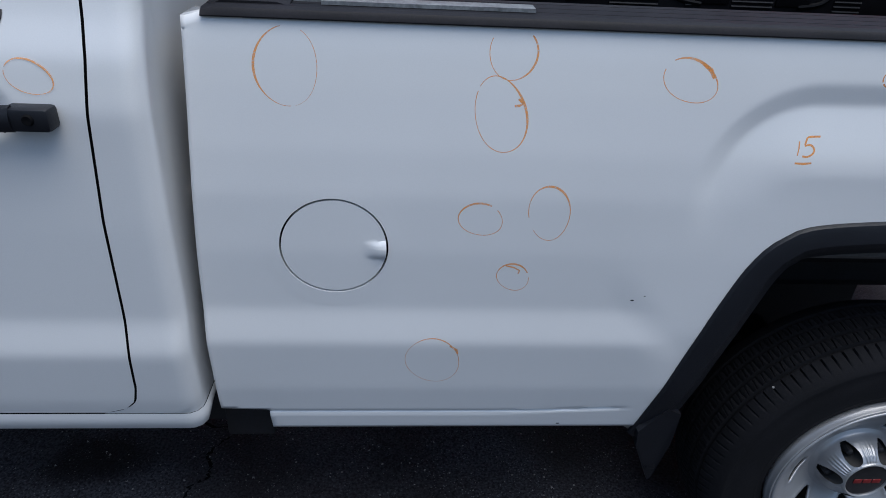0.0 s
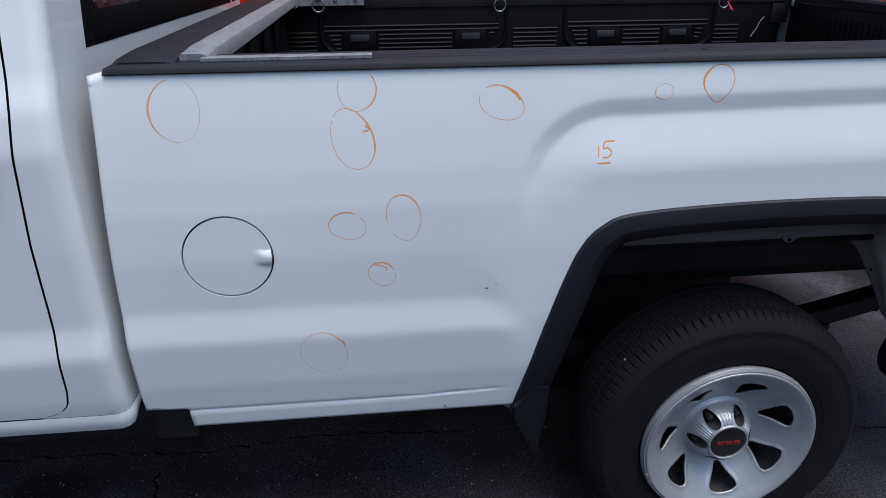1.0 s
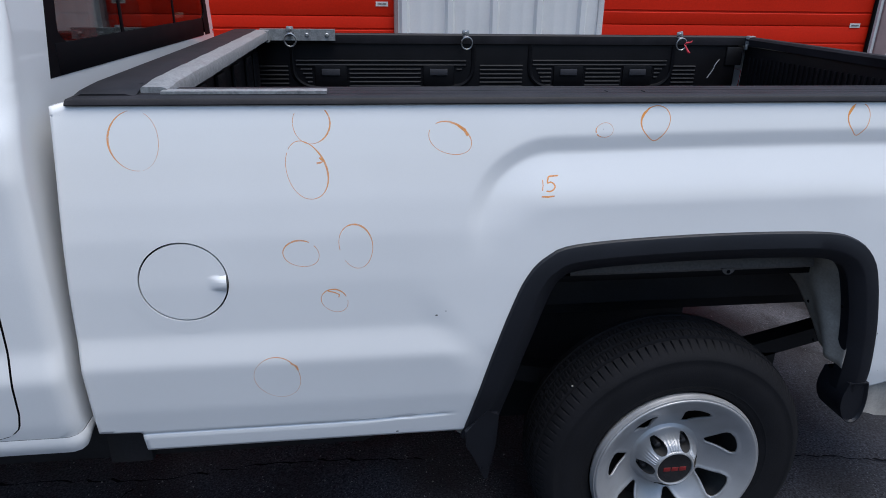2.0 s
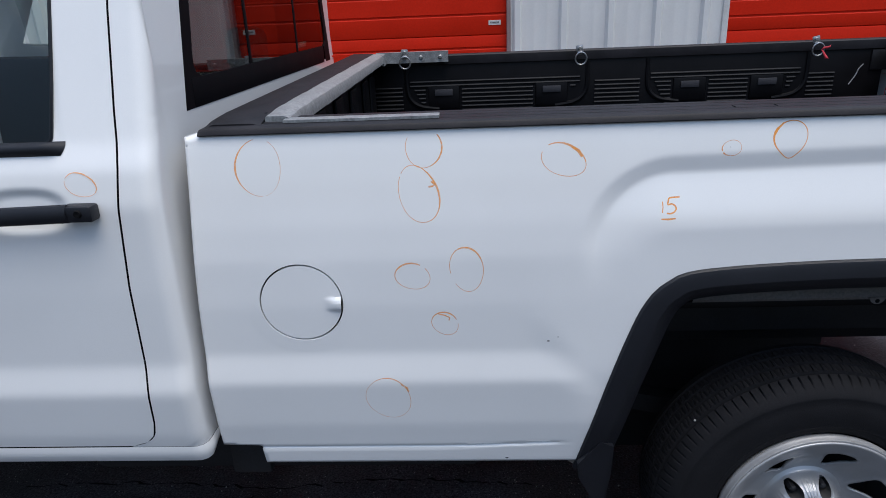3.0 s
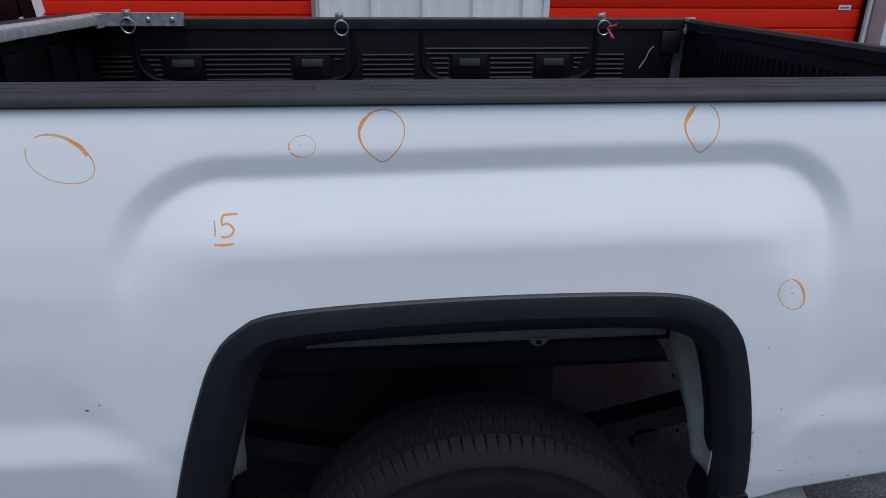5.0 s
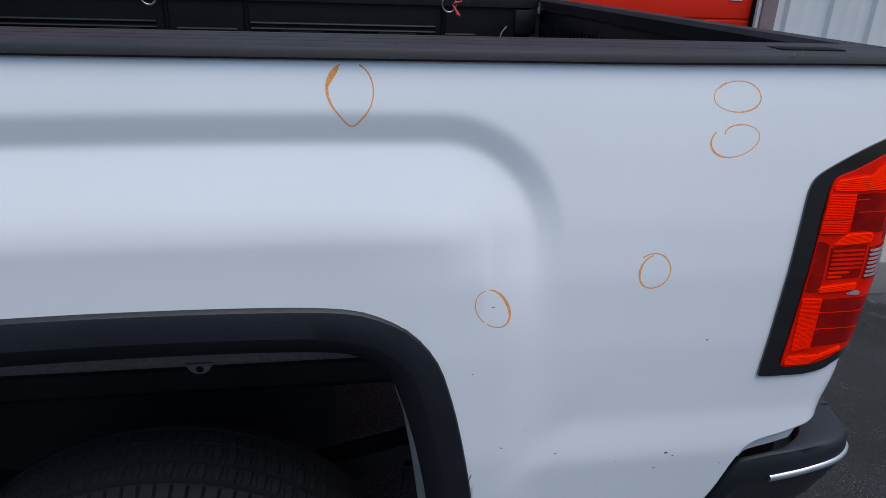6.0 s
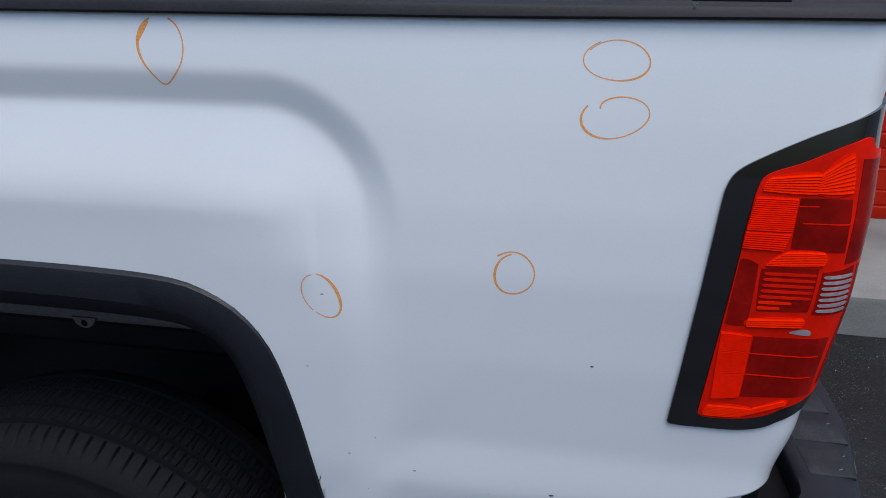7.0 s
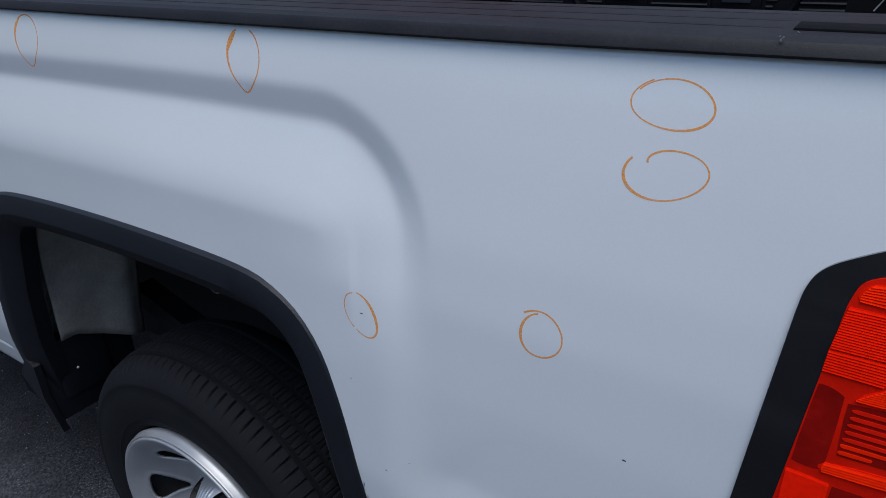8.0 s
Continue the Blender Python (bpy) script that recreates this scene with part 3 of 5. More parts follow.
part("fuel_well", sheet(48, 4, lambda u, v: skin(FUEL_X + 0.1 * v * math.cos(2 * math.pi * u), FUEL_Z + 0.1 * v * math.sin(2 * math.pi * u), -0.014)), GROOVE, side, "dark gap round the fuel door")

# ---- rail caps ----
def rail_top(y):
    return 1.360 + 0.012 * y


def rail_cap(far):
    prof = [(0.002, -0.0275), (-0.0025, -0.0268), (-0.0040, -0.0245), (-0.0015, -0.0165), (0.0015, -0.0130), (0.008, -0.0105)]
    for y in (0.036, 0.071, 0.106):
        top = -0.0100 + 0.03 * y
        prof += [(y - 0.026, top - 0.0006), (y - 0.0022, top), (y - 0.0010, top - 9), (y + 0.0018, top - 9), (y + 0.0030, top)]
    prof += [(0.136, -0.0075), (0.143, -0.0120), (0.145, -0.030), (0.142, -0.050), (0.137, -0.050), (0.125, -0.035), (0.0, -0.022)]
    rings = []
    stations = [0.008, 0.014, 0.03] + list(np.arange(0.1, 2.25, 0.1)) + [2.30, 2.335, 2.345, 2.42, 2.465, 2.495, 2.52, 2.534, 2.546, 2.553, 2.557, 2.5590, 2.5595]
    for s in stations:
        pull = 0.0
        if s > 2.520:
            c = min(1.0, (s - 2.520) / 0.0400)
            pull = 0.040 * (1 - math.sqrt(max(0, 1 - c * c)))
        cut = -0.0032 + 0.0030 * smooth(2.337, 2.343, s)   # the grooves stop short of the rear pocket
        nose = 0.005 * (1 - smooth(0.008, 0.03, s))
        ring = []
        for y, dz in prof:
            dz = dz + 9 + cut if dz < -8 else dz
            dz += 0.003 * smooth(2.1, 2.5, s) if y < 0.0021 and dz < -0.02 else 0
            yy = y + pull * max(0.0, 1 - max(y, 0) / 0.12)
            w = yy * 0.724 if far and yy > 0 else yy
            z = rail_top(0 if not far else WIDTH - w) + dz - (nose if dz > -0.02 else 0)
            ring.append(Vector((s, WIDTH - w if far else w, z)))
        rings.append(ring)
    return part("rail_cap", loft(rings), CAPTOP, truck, "weathered black plastic bed-rail cap", sharp=24)


cap_near = rail_cap(False)
rail_cap(True)
# a black plate on the near cap paints the stake pocket's shade; a scuff on its face
part("stake_pocket", bevelled(2.352, 2.447, 0.028, 0.066, 1.3475, 1.3530, 0.0012), GROOVE, cap_near, "black plate drawn as the shaded stake-pocket opening")
for x, dz, w, h in [(2.349, -0.0125, 0.0010, 0.0012), (2.3475, -0.010, 0.0005, 0.0009), (2.350, -0.0105, 0.0006, 0.0010), (2.359, -0.0062, 0.0010, 0.0006)]:
    part("cap_scuff", moved(bevelled(-w, w, -0.0006, 0.0006, -h, h, 0.0005), pose(x, -0.0008 - 0.27 * (dz + 0.0125), 1.360 + dz, -21, 30, 0)), POCKET_SCUFF, cap_near, "pale scuff on the cap face")
for x in (1.165, 1.2536):
    part("pocket_plug", bevelled(x, x + 0.0014, 0.042, 0.062, 1.3518, 1.3528, 0), GROOVE, cap_near)
# ---- bed interior ----
part("bed_floor", bevelled(0.12, 2.50, 0.11, 1.79, 0.845, 0.865, 0.004), LINER, truck)
part("bed_floor_rib", join(*[bevelled(0.14, 2.46, y, y + 0.05, 0.864, 0.874, 0.003) for y in np.arange(0.2, 1.7, 0.11)]), LINER, truck)
for y0, y1 in ((0.13, 0.36), (WIDTH - 0.36, WIDTH - 0.09)):
    part("wheel_tub", bevelled(0.92, 1.94, y0, y1, 0.86, 1.065, 0.045), LINER, truck, "black liner over the wheel tub")
part("bed_front_wall", bevelled(0.115, 0.135, 0.10, 1.80, 0.85, 1.365, 0.004), LINER, truck)
for y in (0.22, 0.52, 0.82, 1.12, 1.42, 1.62):
    part("bed_front_stiffener", bevelled(0.133, 0.150, y, y + 0.13, 0.87, 1.30, 0.008), LINER, truck)
part("bed_inner_wall", bevelled(0.12, 2.50, 0.124, 0.142, 0.85, 1.335, 0.004), LINER, truck)
wall_far = part("bed_inner_wall", bevelled(0.12, 2.50, 1.805, 1.825, 0.85, 1.36, 0.004), LINER, truck, "black ribbed plastic bed liner wall")


def rib(x0, x1, z):
    prof = [(0.0, -0.0060), (-0.005, -0.0042), (-0.007, 0.0), (-0.005, 0.0042), (0.0, 0.0060)]
    return loft([[Vector((x, 1.806 + y, z - 0.012 + d)) for y, d in prof] for x in (x0, x1)])


for x0, x1, top in [(0.14, 0.272, 1.238), (0.31, 1.115, 1.264), (1.185, 1.395, 1.242), (1.445, 2.13, 1.266), (2.165, 2.286, 1.240)]:
    for k in range(8):
        z = top - 0.0195 * k
        cuts = [(x0, x1)]
        if x1 - x0 > 0.5 and k > 1:
            edge_in = 0.010 * k if k < 6 else 0.07
            a, b = (0.427, 0.512) if x0 < 1 else (1.585, 1.67)
            c, d = (0.94, 1.025) if x0 < 1 else (1.94, 2.025)
            cuts = [(x0 + edge_in, a - 0.045), (b + 0.045, c - 0.045), (d + 0.045, x1 - edge_in)]
        for a, b in cuts:
            if b - a > 0.02:
                part("liner_rib", rib(a, b, z), RIBS, wall_far)
# curved frames that round off the ribbed fields
for x0, x1 in [(0.295, 1.15), (1.43, 2.16)]:
    for xe, sgn in ((x0, 1), (x1, -1)):
        line = curve_through([(xe, 1.808, 1.325), (xe, 1.806, 1.225), (xe + sgn * 0.014, 1.806, 1.173), (xe + sgn * 0.06, 1.806, 1.138), (xe + sgn * 0.15, 1.806, 1.123)], 16)
        part("liner_frame", tube(line, 0.011, 8), LINER, wall_far)
for x in (0.427, 0.94, 1.585, 1.94):
    part("liner_pocket", bevelled(x - 0.033, x + 0.118, 1.799, 1.807, 1.123, 1.232, 0.006), LINER, wall_far)
    part("pocket_plate", bevelled(x, x + 0.085, 1.794, 1.800, 1.186, 1.216, 0.002), POCKET, wall_far, "dull grey pocket plate")
scar = curve_through([(2.410, 1.803, 1.263), (2.392, 1.803, 1.240), (2.384, 1.803, 1.216), (2.358, 1.803, 1.173)], 14)
part("liner_scratch", tube(scar, 0.0026, 5), PALE, wall_far, "pale scratch in the liner")
part("liner_worn_patch", bevelled(2.44, 2.525, 1.797, 1.806, 1.235, 1.325, 0.004), RIBS, wall_far)

# wooden-looking scuffed metal rail across the bed's front, its end plate and the near strip
part("bed_front_cap", loft([[Vector((x, y, rail_top(y) + dz)) for x, dz in [(0.012, -0.03), (0.018, -0.002 - drop), (0.035, 0.006 - drop), (0.120, 0.006 - drop), (0.142, 0.001 - drop), (0.144, -0.03)]] for y, drop in ((0.022, 0.012), (0.034, 0.007), (0.06, 0.003), (0.12, 0.0), (0.5, 0.0), (1.0, 0.0), (1.5, 0.0), (1.88, 0.0))]), CAPTOP, truck, "black plastic front rail cap")
def header_ring(y):
    w = 0.0005 * math.sin(y * 23) + 0.0004 * math.sin(y * 51) - 0.006 * (1 - smooth(0.05, 0.16, y))
    return [Vector((x, y, rail_top(y) + dz + w)) for x, dz in [(0.143, -0.012), (0.144, 0.006), (0.147, 0.009), (0.187, 0.009), (0.199, 0.004), (0.203, -0.004), (0.204, -0.028), (0.198, -0.030), (0.196, -0.012)]]
part("header_channel", loft([header_ring(y) for y in np.arange(0.052, 1.775, 0.04)]), GALV, truck, "scuffed galvanized metal channel across the bed front")
part("corner_bracket", loft([[Vector((x, y, rail_top(1.78) + dz)) for y, dz in [(1.765, 0.013), (1.765, -0.036), (1.792, -0.036), (1.80, 0.013)]] for x in (0.16, 0.497)]), GALV, truck, "galvanized corner plate on the bed rail", sharp=20)
part("corner_bracket", loft([[Vector((x, y, rail_top(y) + dz)) for x, dz in [(0.19, 0.009), (0.203, 0.006), (0.205, -0.04), (0.195, -0.04)]] for y in (1.70, 1.765)]), GALV, truck)
for x in (0.37, 0.46):
    part("bracket_bolt", moved(spun([(0.0, -0.006), (0.006, -0.006), (0.009, -0.003), (0.010, 0.0)], 12), pose(x, 1.765, rail_top(1.78) - 0.012)), STEEL, truck)
part("rail_strip", loft([[Vector((x, y, 1.3518 + dz)) for y, dz in [(0.028, 0.0), (0.028, 0.006), (0.062, 0.007), (0.062, 0.0)]] for x in np.arange(0.190, 0.54, 0.0857)]), GALV, truck, "thin scuffed aluminium strip on the rail cap", sharp=20)
part("rail_end_fitting", join(bevelled(2.528, 2.563, 1.765, 1.80, 1.335, 1.378, 0.004), bevelled(2.522, 2.532, 1.770, 1.785, 1.312, 1.337, 0.003)), GALV, truck, "bare metal fitting at the rail end")


def tie_ring(x, z, lean):
    m = pose(x, 1.764, z, 0, lean, 0)
    tab = moved(join(bevelled(-0.016, 0.016, -0.006, 0.0, -0.012, 0.020, 0.004), bevelled(-0.010, 0.010, -0.010, -0.004, -0.022, -0.008, 0.003)), m)
    bolt = moved(spun([(0.0, -0.011), (0.006, -0.011), (0.009, -0.006), (0.009, 0.0)], 12), m @ pose(0, 0, 0.006))
    loop = moved(tube([(0.026 * math.cos(a), -0.010 - 0.004 * math.sin(a), -0.040 + 0.028 * math.sin(a)) for a in np.linspace(0, 2 * math.pi, 28)[:-1]], 0.0035, 8, True), m)
    ring = part("tie_down", tab, STEEL, truck, "zinc tie-down bracket with ring")
    part("ring", loop, STEEL, ring)
    part("bolt", bolt, STEEL, ring)


tie_ring(0.295, rail_top(1.78) + 0.006, 0)
tie_ring(1.104, rail_top(1.78) - 0.004, -8)
tie_ring(2.163, rail_top(1.78) - 0.004, -14)
rib_a = sheet(6, 1, lambda u, v: Vector((2.186 + 0.032 * u, 1.748 - 0.01 * u, 1.338 + 0.016 * u + 0.009 * (v - 0.5) + 0.003 * math.sin(6 * u))))
rib_b = sheet(6, 1, lambda u, v: Vector((2.186 + 0.024 * u + (0.006 + 0.010 * u) * (v - 0.5), 1.748 - 0.008 * u, 1.338 - 0.040 * u)))
ribbon = part("ribbon", join(rib_a, rib_b), RIBBON)
tagged(ribbon, "frayed red ribbon tied to the ring on the bed rail", "ribbon")
ribbon.modifiers.new("thickness", "SOLIDIFY").thickness = 0.0015

# ---- tailgate ----
part("tailgate", bevelled(2.552, 2.570, 0.075, 1.825, 0.84, 1.335, 0.006), WHITE, truck)
part("tailgate_liner", bevelled(2.542, 2.554, 0.09, 1.81, 0.86, 1.325, 0.004), LINER, truck)
part("tailgate_liner_rib", join(*[bevelled(2.535, 2.544, y, y + 0.012, 0.90, 1.28, 0.003) for y in np.arange(0.2, 1.75, 0.035)]), LINER, truck)
part("tailgate_cap", loft([[Vector((x, y, rail_top(y) + dz)) for x, dz in [(2.531, -0.050), (2.527, -0.020), (2.533, -0.010), (2.550, -0.007), (2.567, -0.010), (2.575, -0.018), (2.575, -0.034), (2.555, -0.036), (2.542, -0.050)]] for y in (0.085, 0.12, 0.5, 1.0, 1.5, 1.84)]),
     CAPTOP, truck, "weathered black plastic tailgate cap", sharp=30)

# ---- tail lamps ----
LAMP_TOP = curve_through([(2.401, 1.150), (2.4035, 1.170), (2.411, 1.186), (2.430, 1.200), (2.475, 1.2235), (2.513, 1.238), (2.56, 1.254), (2.64, 1.268)], 90)
LAMP_FOOT = curve_through([(2.384, 0.882), (2.392, 0.8785), (2.43, 0.878), (2.473, 0.879), (2.508, 0.886), (2.533, 0.900), (2.58, 0.918), (2.64, 0.925)], 90)
LENS_TOP = curve_through([(2.433, 1.150), (2.435, 1.170), (2.443, 1.186), (2.476, 1.1995), (2.522, 1.219), (2.548, 1.226), (2.563, 1.213), (2.63, 1.205)], 60)
LENS_FOOT = curve_through([(2.420, 0.900), (2.427, 0.8955), (2.445, 0.895), (2.475, 0.897), (2.508, 0.906), (2.53, 0.919), (2.58, 0.938), (2.63, 0.945)], 60)


def raised(place, nu, nv, flip):
    """A patch of the skin with a turned-down edge; place(u, v, sunk)."""
    face = sheet(nu, nv, lambda u, v: place(u, v, False), flip)
    k = len(face[0])
    ring = list(range(nu + 1)) + [(nu + 1) * (j + 1) - 1 for j in range(1, nv + 1)] + [(nu + 1) * nv + i for i in range(nu - 1, -1, -1)] + [(nu + 1) * j for j in range(nv - 1, 0, -1)]
    back = [place((i % (nu + 1)) / nu, (i // (nu + 1)) / nv, True) for i in ring]
    n = len(ring)
    skirt = [(ring[(i + 1) % n], ring[i], k + i, k + (i + 1) % n) for i in range(n)]
    return face[0] + back, face[1] + ([q[::-1] for q in skirt] if flip else skirt)


def between(foot, top, off, far, nv=30):
    n = len(top) - 1
    def place(u, v, sunk):
        p = foot[round(u * n)].lerp(top[round(u * n)], v)
        return skin(p.x, p.y, -0.004 if sunk else off, far)
    return raised(place, n, nv, far)


def facet(corners, off, far, nu=10, nv=6, round_off=0.0, teeth=0):
    """A four-cornered panel (foot left, foot right, top right, top left as (s, z)) with eased corners; teeth are moulded prisms whose faces look up."""
    a, b, c, d = (Vector(q) for q in corners)
    nv = teeth * 4 if teeth else nv
    def place(u, v, sunk):
        x, y = 2 * u - 1, 2 * v - 1
        x, y = x * math.sqrt(1 - round_off * y * y / 2), y * math.sqrt(1 - round_off * x * x / 2)
        p = a.lerp(b, (x + 1) / 2).lerp(d.lerp(c, (x + 1) / 2), (y + 1) / 2)
        prism = 0.0010 * (1 - min(1.0, (v * teeth % 1.0) / 0.75)) if teeth and v < 1 else 0.0
        return skin(p.x, p.y, 0.004 if sunk else off + prism, far)
    return raised(place, nu, nv, far)


def tail_lamp(far):
    lamp = part("tail_lamp", between(LAMP_FOOT, LAMP_TOP, 0.004, far), GLOSS_BLACK, truck, "red tail lamp with glossy black bezel", sharp=50)
    part("lens", between(LENS_FOOT, LENS_TOP, 0.0062, far), RED_MID, lamp, "smooth red lens", sharp=50)
    def panel(name, mat, a, b, c, d, rise=0.0006, label="", ease=0.0):
        if mat is RED_BRIGHT and d[1] - a[1] > 0.009:
            # a wider, deeper red panel paints the fading glow round a bright reflector
            mid = [sum(q[i] for q in (a, b, c, d)) / 4 for i in (0, 1)]
            wide = [(mid[0] + (q[0] - mid[0]) * 1.09, mid[1] + (q[1] - mid[1]) * 1.22) for q in (a, b, c, d)]
            part("reflector_halo", facet(wide, 0.0060 + rise, far, round_off=0.7), RED_REFLEX, lamp, sharp=50)
        teeth = round((d[1] - a[1]) / 0.0022) if mat in (RED_BRIGHT, RED_REFLEX) and d[1] - a[1] > 0.008 else 0
        return part(name, facet((a, b, c, d), 0.0062 + rise, far, round_off=ease, teeth=teeth), mat, lamp, label, sharp=50)
    # the top reflector: a low bright wedge that climbs towards the corner
    panel("reflector", RED_BRIGHT, (2.438, 1.169), (2.500, 1.1675), (2.503, 1.191), (2.445, 1.184), 0.0006, "bright red reflector", 0.3)
    panel("reflector", RED_BRIGHT, (2.495, 1.1685), (2.536, 1.170), (2.530, 1.213), (2.497, 1.189), 0.0008, ease=0.25)
    panel("reflex_panel", RED_REFLEX, (2.431, 1.128), (2.479, 1.128), (2.4785, 1.1635), (2.435, 1.1635), label="textured red reflex panel", ease=0.05)
    panel("reflex_panel", RED_REFLEX, (2.4305, 1.108), (2.474, 1.107), (2.479, 1.1265), (2.431, 1.1265), 0.0005)
    panel("dark_lens", RED_DARK, (2.481, 1.110), (2.540, 1.108), (2.536, 1.165), (2.480, 1.164), label="dark red lens panel", ease=0.06)
    panel("dark_lens", RED_DARK, (2.543, 1.095), (2.625, 1.10), (2.625, 1.200), (2.541, 1.205), 0.0004)
    panel("dark_lens", RED_DARK, (2.560, 0.945), (2.625, 0.95), (2.625, 1.095), (2.566, 1.092), 0.0004)
    panel("reflector", RED_BRIGHT, (2.456, 1.0895), (2.524, 1.0935), (2.521, 1.1085), (2.478, 1.1065), 0.0010, ease=0.3)
    panel("dark_lens", RED_DARK, (2.459, 1.037), (2.5175, 1.040), (2.5185, 1.090), (2.4545, 1.0865), 0.0004, ease=0.1)
    panel("dark_lens", RED_DARK, (2.428, 1.018), (2.454, 1.018), (2.452, 1.092), (2.431, 1.098), 0.0003, ease=0.2)
    for k in range(7):
        z = 1.0395 + 0.0066 * k
        short = 0.034 - 0.012 * k if k < 2 else 0.002
        panel("lens_rib", RED_BRIGHT if k < 2 else RED_MID, (2.4595, z), (2.5190 - short, z + 0.0012), (2.5190 - short, z + 0.0042), (2.4590, z + 0.0036), 0.0010, ease=0.4)
    panel("reverse_lens", RED_DARK, (2.522, 1.038), (2.562, 1.038), (2.558, 1.092), (2.5225, 1.086), 0.0005)
    for k in range(7):
        z = 1.0405 + 0.0064 * k
        panel("lens_rib", CLEAR, (2.5245, z), (2.560, z + 0.001), (2.559, z + 0.0048), (2.5242, z + 0.0036), 0.0012, "clear ribbed reverse lens", 0.5)
    panel("reflector", RED_BRIGHT, (2.452, 1.018), (2.517, 1.0215), (2.516, 1.0325), (2.452, 1.0275), 0.0009, ease=0.15)
    panel("reverse_lens", CLEAR, (2.500, 1.0135), (2.528, 1.0115), (2.527, 1.0185), (2.516, 1.0195), 0.0006, ease=0.6)
    panel("reflex_panel", RED_REFLEX, (2.431, 0.922), (2.4645, 0.927), (2.462, 1.008), (2.4265, 1.010), ease=0.05)
    panel("dark_lens", RED_DARK, (2.466, 0.928), (2.552, 0.934), (2.552, 1.009), (2.4645, 1.0065), 0.0004)
    panel("reflector", RED_BRIGHT, (2.424, 0.8985), (2.474, 0.8995), (2.486, 0.914), (2.429, 0.914), 0.0009, ease=0.3)
    panel("reflector", RED_BRIGHT, (2.474, 0.9015), (2.528, 0.922), (2.524, 0.928), (2.486, 0.914), 0.0007, ease=0.3)
    for z, s0, s1 in [(0.957, 2.434, 2.545), (0.984, 2.432, 2.545), (1.137, 2.488, 2.540), (1.1545, 2.480, 2.502)]:
        panel("lens_seam", RED_REFLEX, (s0, z), (s1, z + 0.0008), (s1, z + 0.0020), (s0, z + 0.0012), 0.0008)


tail_lamp(False)
tail_lamp(True)

# ---- rear bumper ----
BUMPER_OUT = curve_through([(2.365, 0.035), (2.41, 0.031), (2.45, 0.031), (2.515, 0.040), (2.602, 0.049), (2.662, 0.060), (2.700, 0.080), (2.722, 0.110), (2.744, 0.20), (2.775, 0.34), (2.785, 0.62), (2.787, 0.95)], 120)
BUMPER_IN = curve_through([(2.365, 0.047), (2.41, 0.043), (2.46, 0.045), (2.50, 0.051), (2.552, 0.063), (2.599, 0.089), (2.626, 0.122), (2.638, 0.165), (2.641, 0.34), (2.642, 0.62), (2.642, 0.95)], 120)


def bumper_ring(i, grow, z, inner=0.0):
    """A point of the bumper's section: grow pushes it outwards, inner slides it to the inner line."""
    p, q = BUMPER_OUT[i], BUMPER_IN[i]
    way = (BUMPER_OUT[min(119, i + 1)] - BUMPER_OUT[max(0, i - 1)]).normalized()
    out = Vector((way.y, -way.x, 0))
    drop = 0.14 * (1 - smooth(2.36, 2.475, p.x)) ** 1.5 if p.y < 0.2 else 0.0
    c = (p + out * grow).lerp(q, inner)
    return Vector((c.x, c.y, z - drop))


def bumper_band(levels):
    rings = [[bumper_ring(i, *lv) for lv in levels] for i in range(120)]
    return loft(rings + [[Vector((p.x, WIDTH - p.y, p.z)) for p in r] for r in rings[-2::-1]], closed=False)


part("bumper_shell", bumper_band([(0.0, 0.60, 1.02), (0.0, 0.636, 1.0), (0.0, 0.642, 0.95), (0.0, 0.645, 0.75), (0.0, 0.645, 0.35), (0.0, 0.643, 0.14), (-0.004, 0.640), (0.0005, 0.633), (0.003, 0.622), (0.005, 0.606), (0.004, 0.592), (-0.004, 0.570), (-0.03, 0.50), (-0.06, 0.44)]),
     MOULD, truck, "black plastic rear bumper shell", sharp=45)
chrome = [[bumper_ring(i, g, z + 0.011 * smooth(2.52, 2.71, BUMPER_OUT[i].x)) for g, z in [(0.001, 0.603), (0.007, 0.601), (0.0095, 0.598), (0.0095, 0.594), (0.007, 0.589), (0.0, 0.587), (-0.002, 0.592)]] for i in range(15, 120)]
part("bumper_chrome", loft(chrome + [[Vector((p.x, WIDTH - p.y, p.z)) for p in r] for r in chrome[-2::-1]]), CHROME, truck, "chrome strip round the bumper", sharp=45)
for k in range(19):
    y = 0.175 + 0.085 * k
    if not 0.8 < y < 1.1:
        part("step_tread", bevelled(2.664, 2.752 - 0.02 * (k in (0, 18)), y, y + 0.066, 0.640, 0.6456, 0.0006), STEP, truck, "worn ribbed step pad")
for y, x, w in [(0.192, 2.715, 0.0035), (0.226, 2.732, 0.0025), (0.312, 2.738, 0.003)]:
    part("scuff", moved(bevelled(-w, w, -0.0007, 0.0007, -0.0006, 0.0006, 0), pose(x, y, 0.6458, 0, 0, 24 + 900 * w)), POCKET_SCUFF, truck, "pale scuff on the bumper")
# added black plate in place of the shade between bumper and bed corner
shade_plate = [[Vector((p.x, p.y, 0.606)), Vector((p.x, p.y, 0.600)), Vector((2.452, p.y, 0.600)), Vector((2.452, p.y, 0.606))] for p in BUMPER_IN if p.x > 2.462]
part("bumper_shade_plate", loft(shade_plate + [[Vector((p.x, WIDTH - p.y, p.z)) for p in r] for r in shade_plate[::-1]]), GROOVE, truck, sharp=30)
part("bumper_beam", bevelled(2.50, 2.66, 0.25, 1.65, 0.45, 0.56, 0.01), CHASSIS, truck)
# added black block that keeps the bumper gap dark
part("bumper_shade_block", bevelled(2.44, 2.56, 0.085, 1.82, 0.50, 0.78, 0.01), GROOVE, truck)
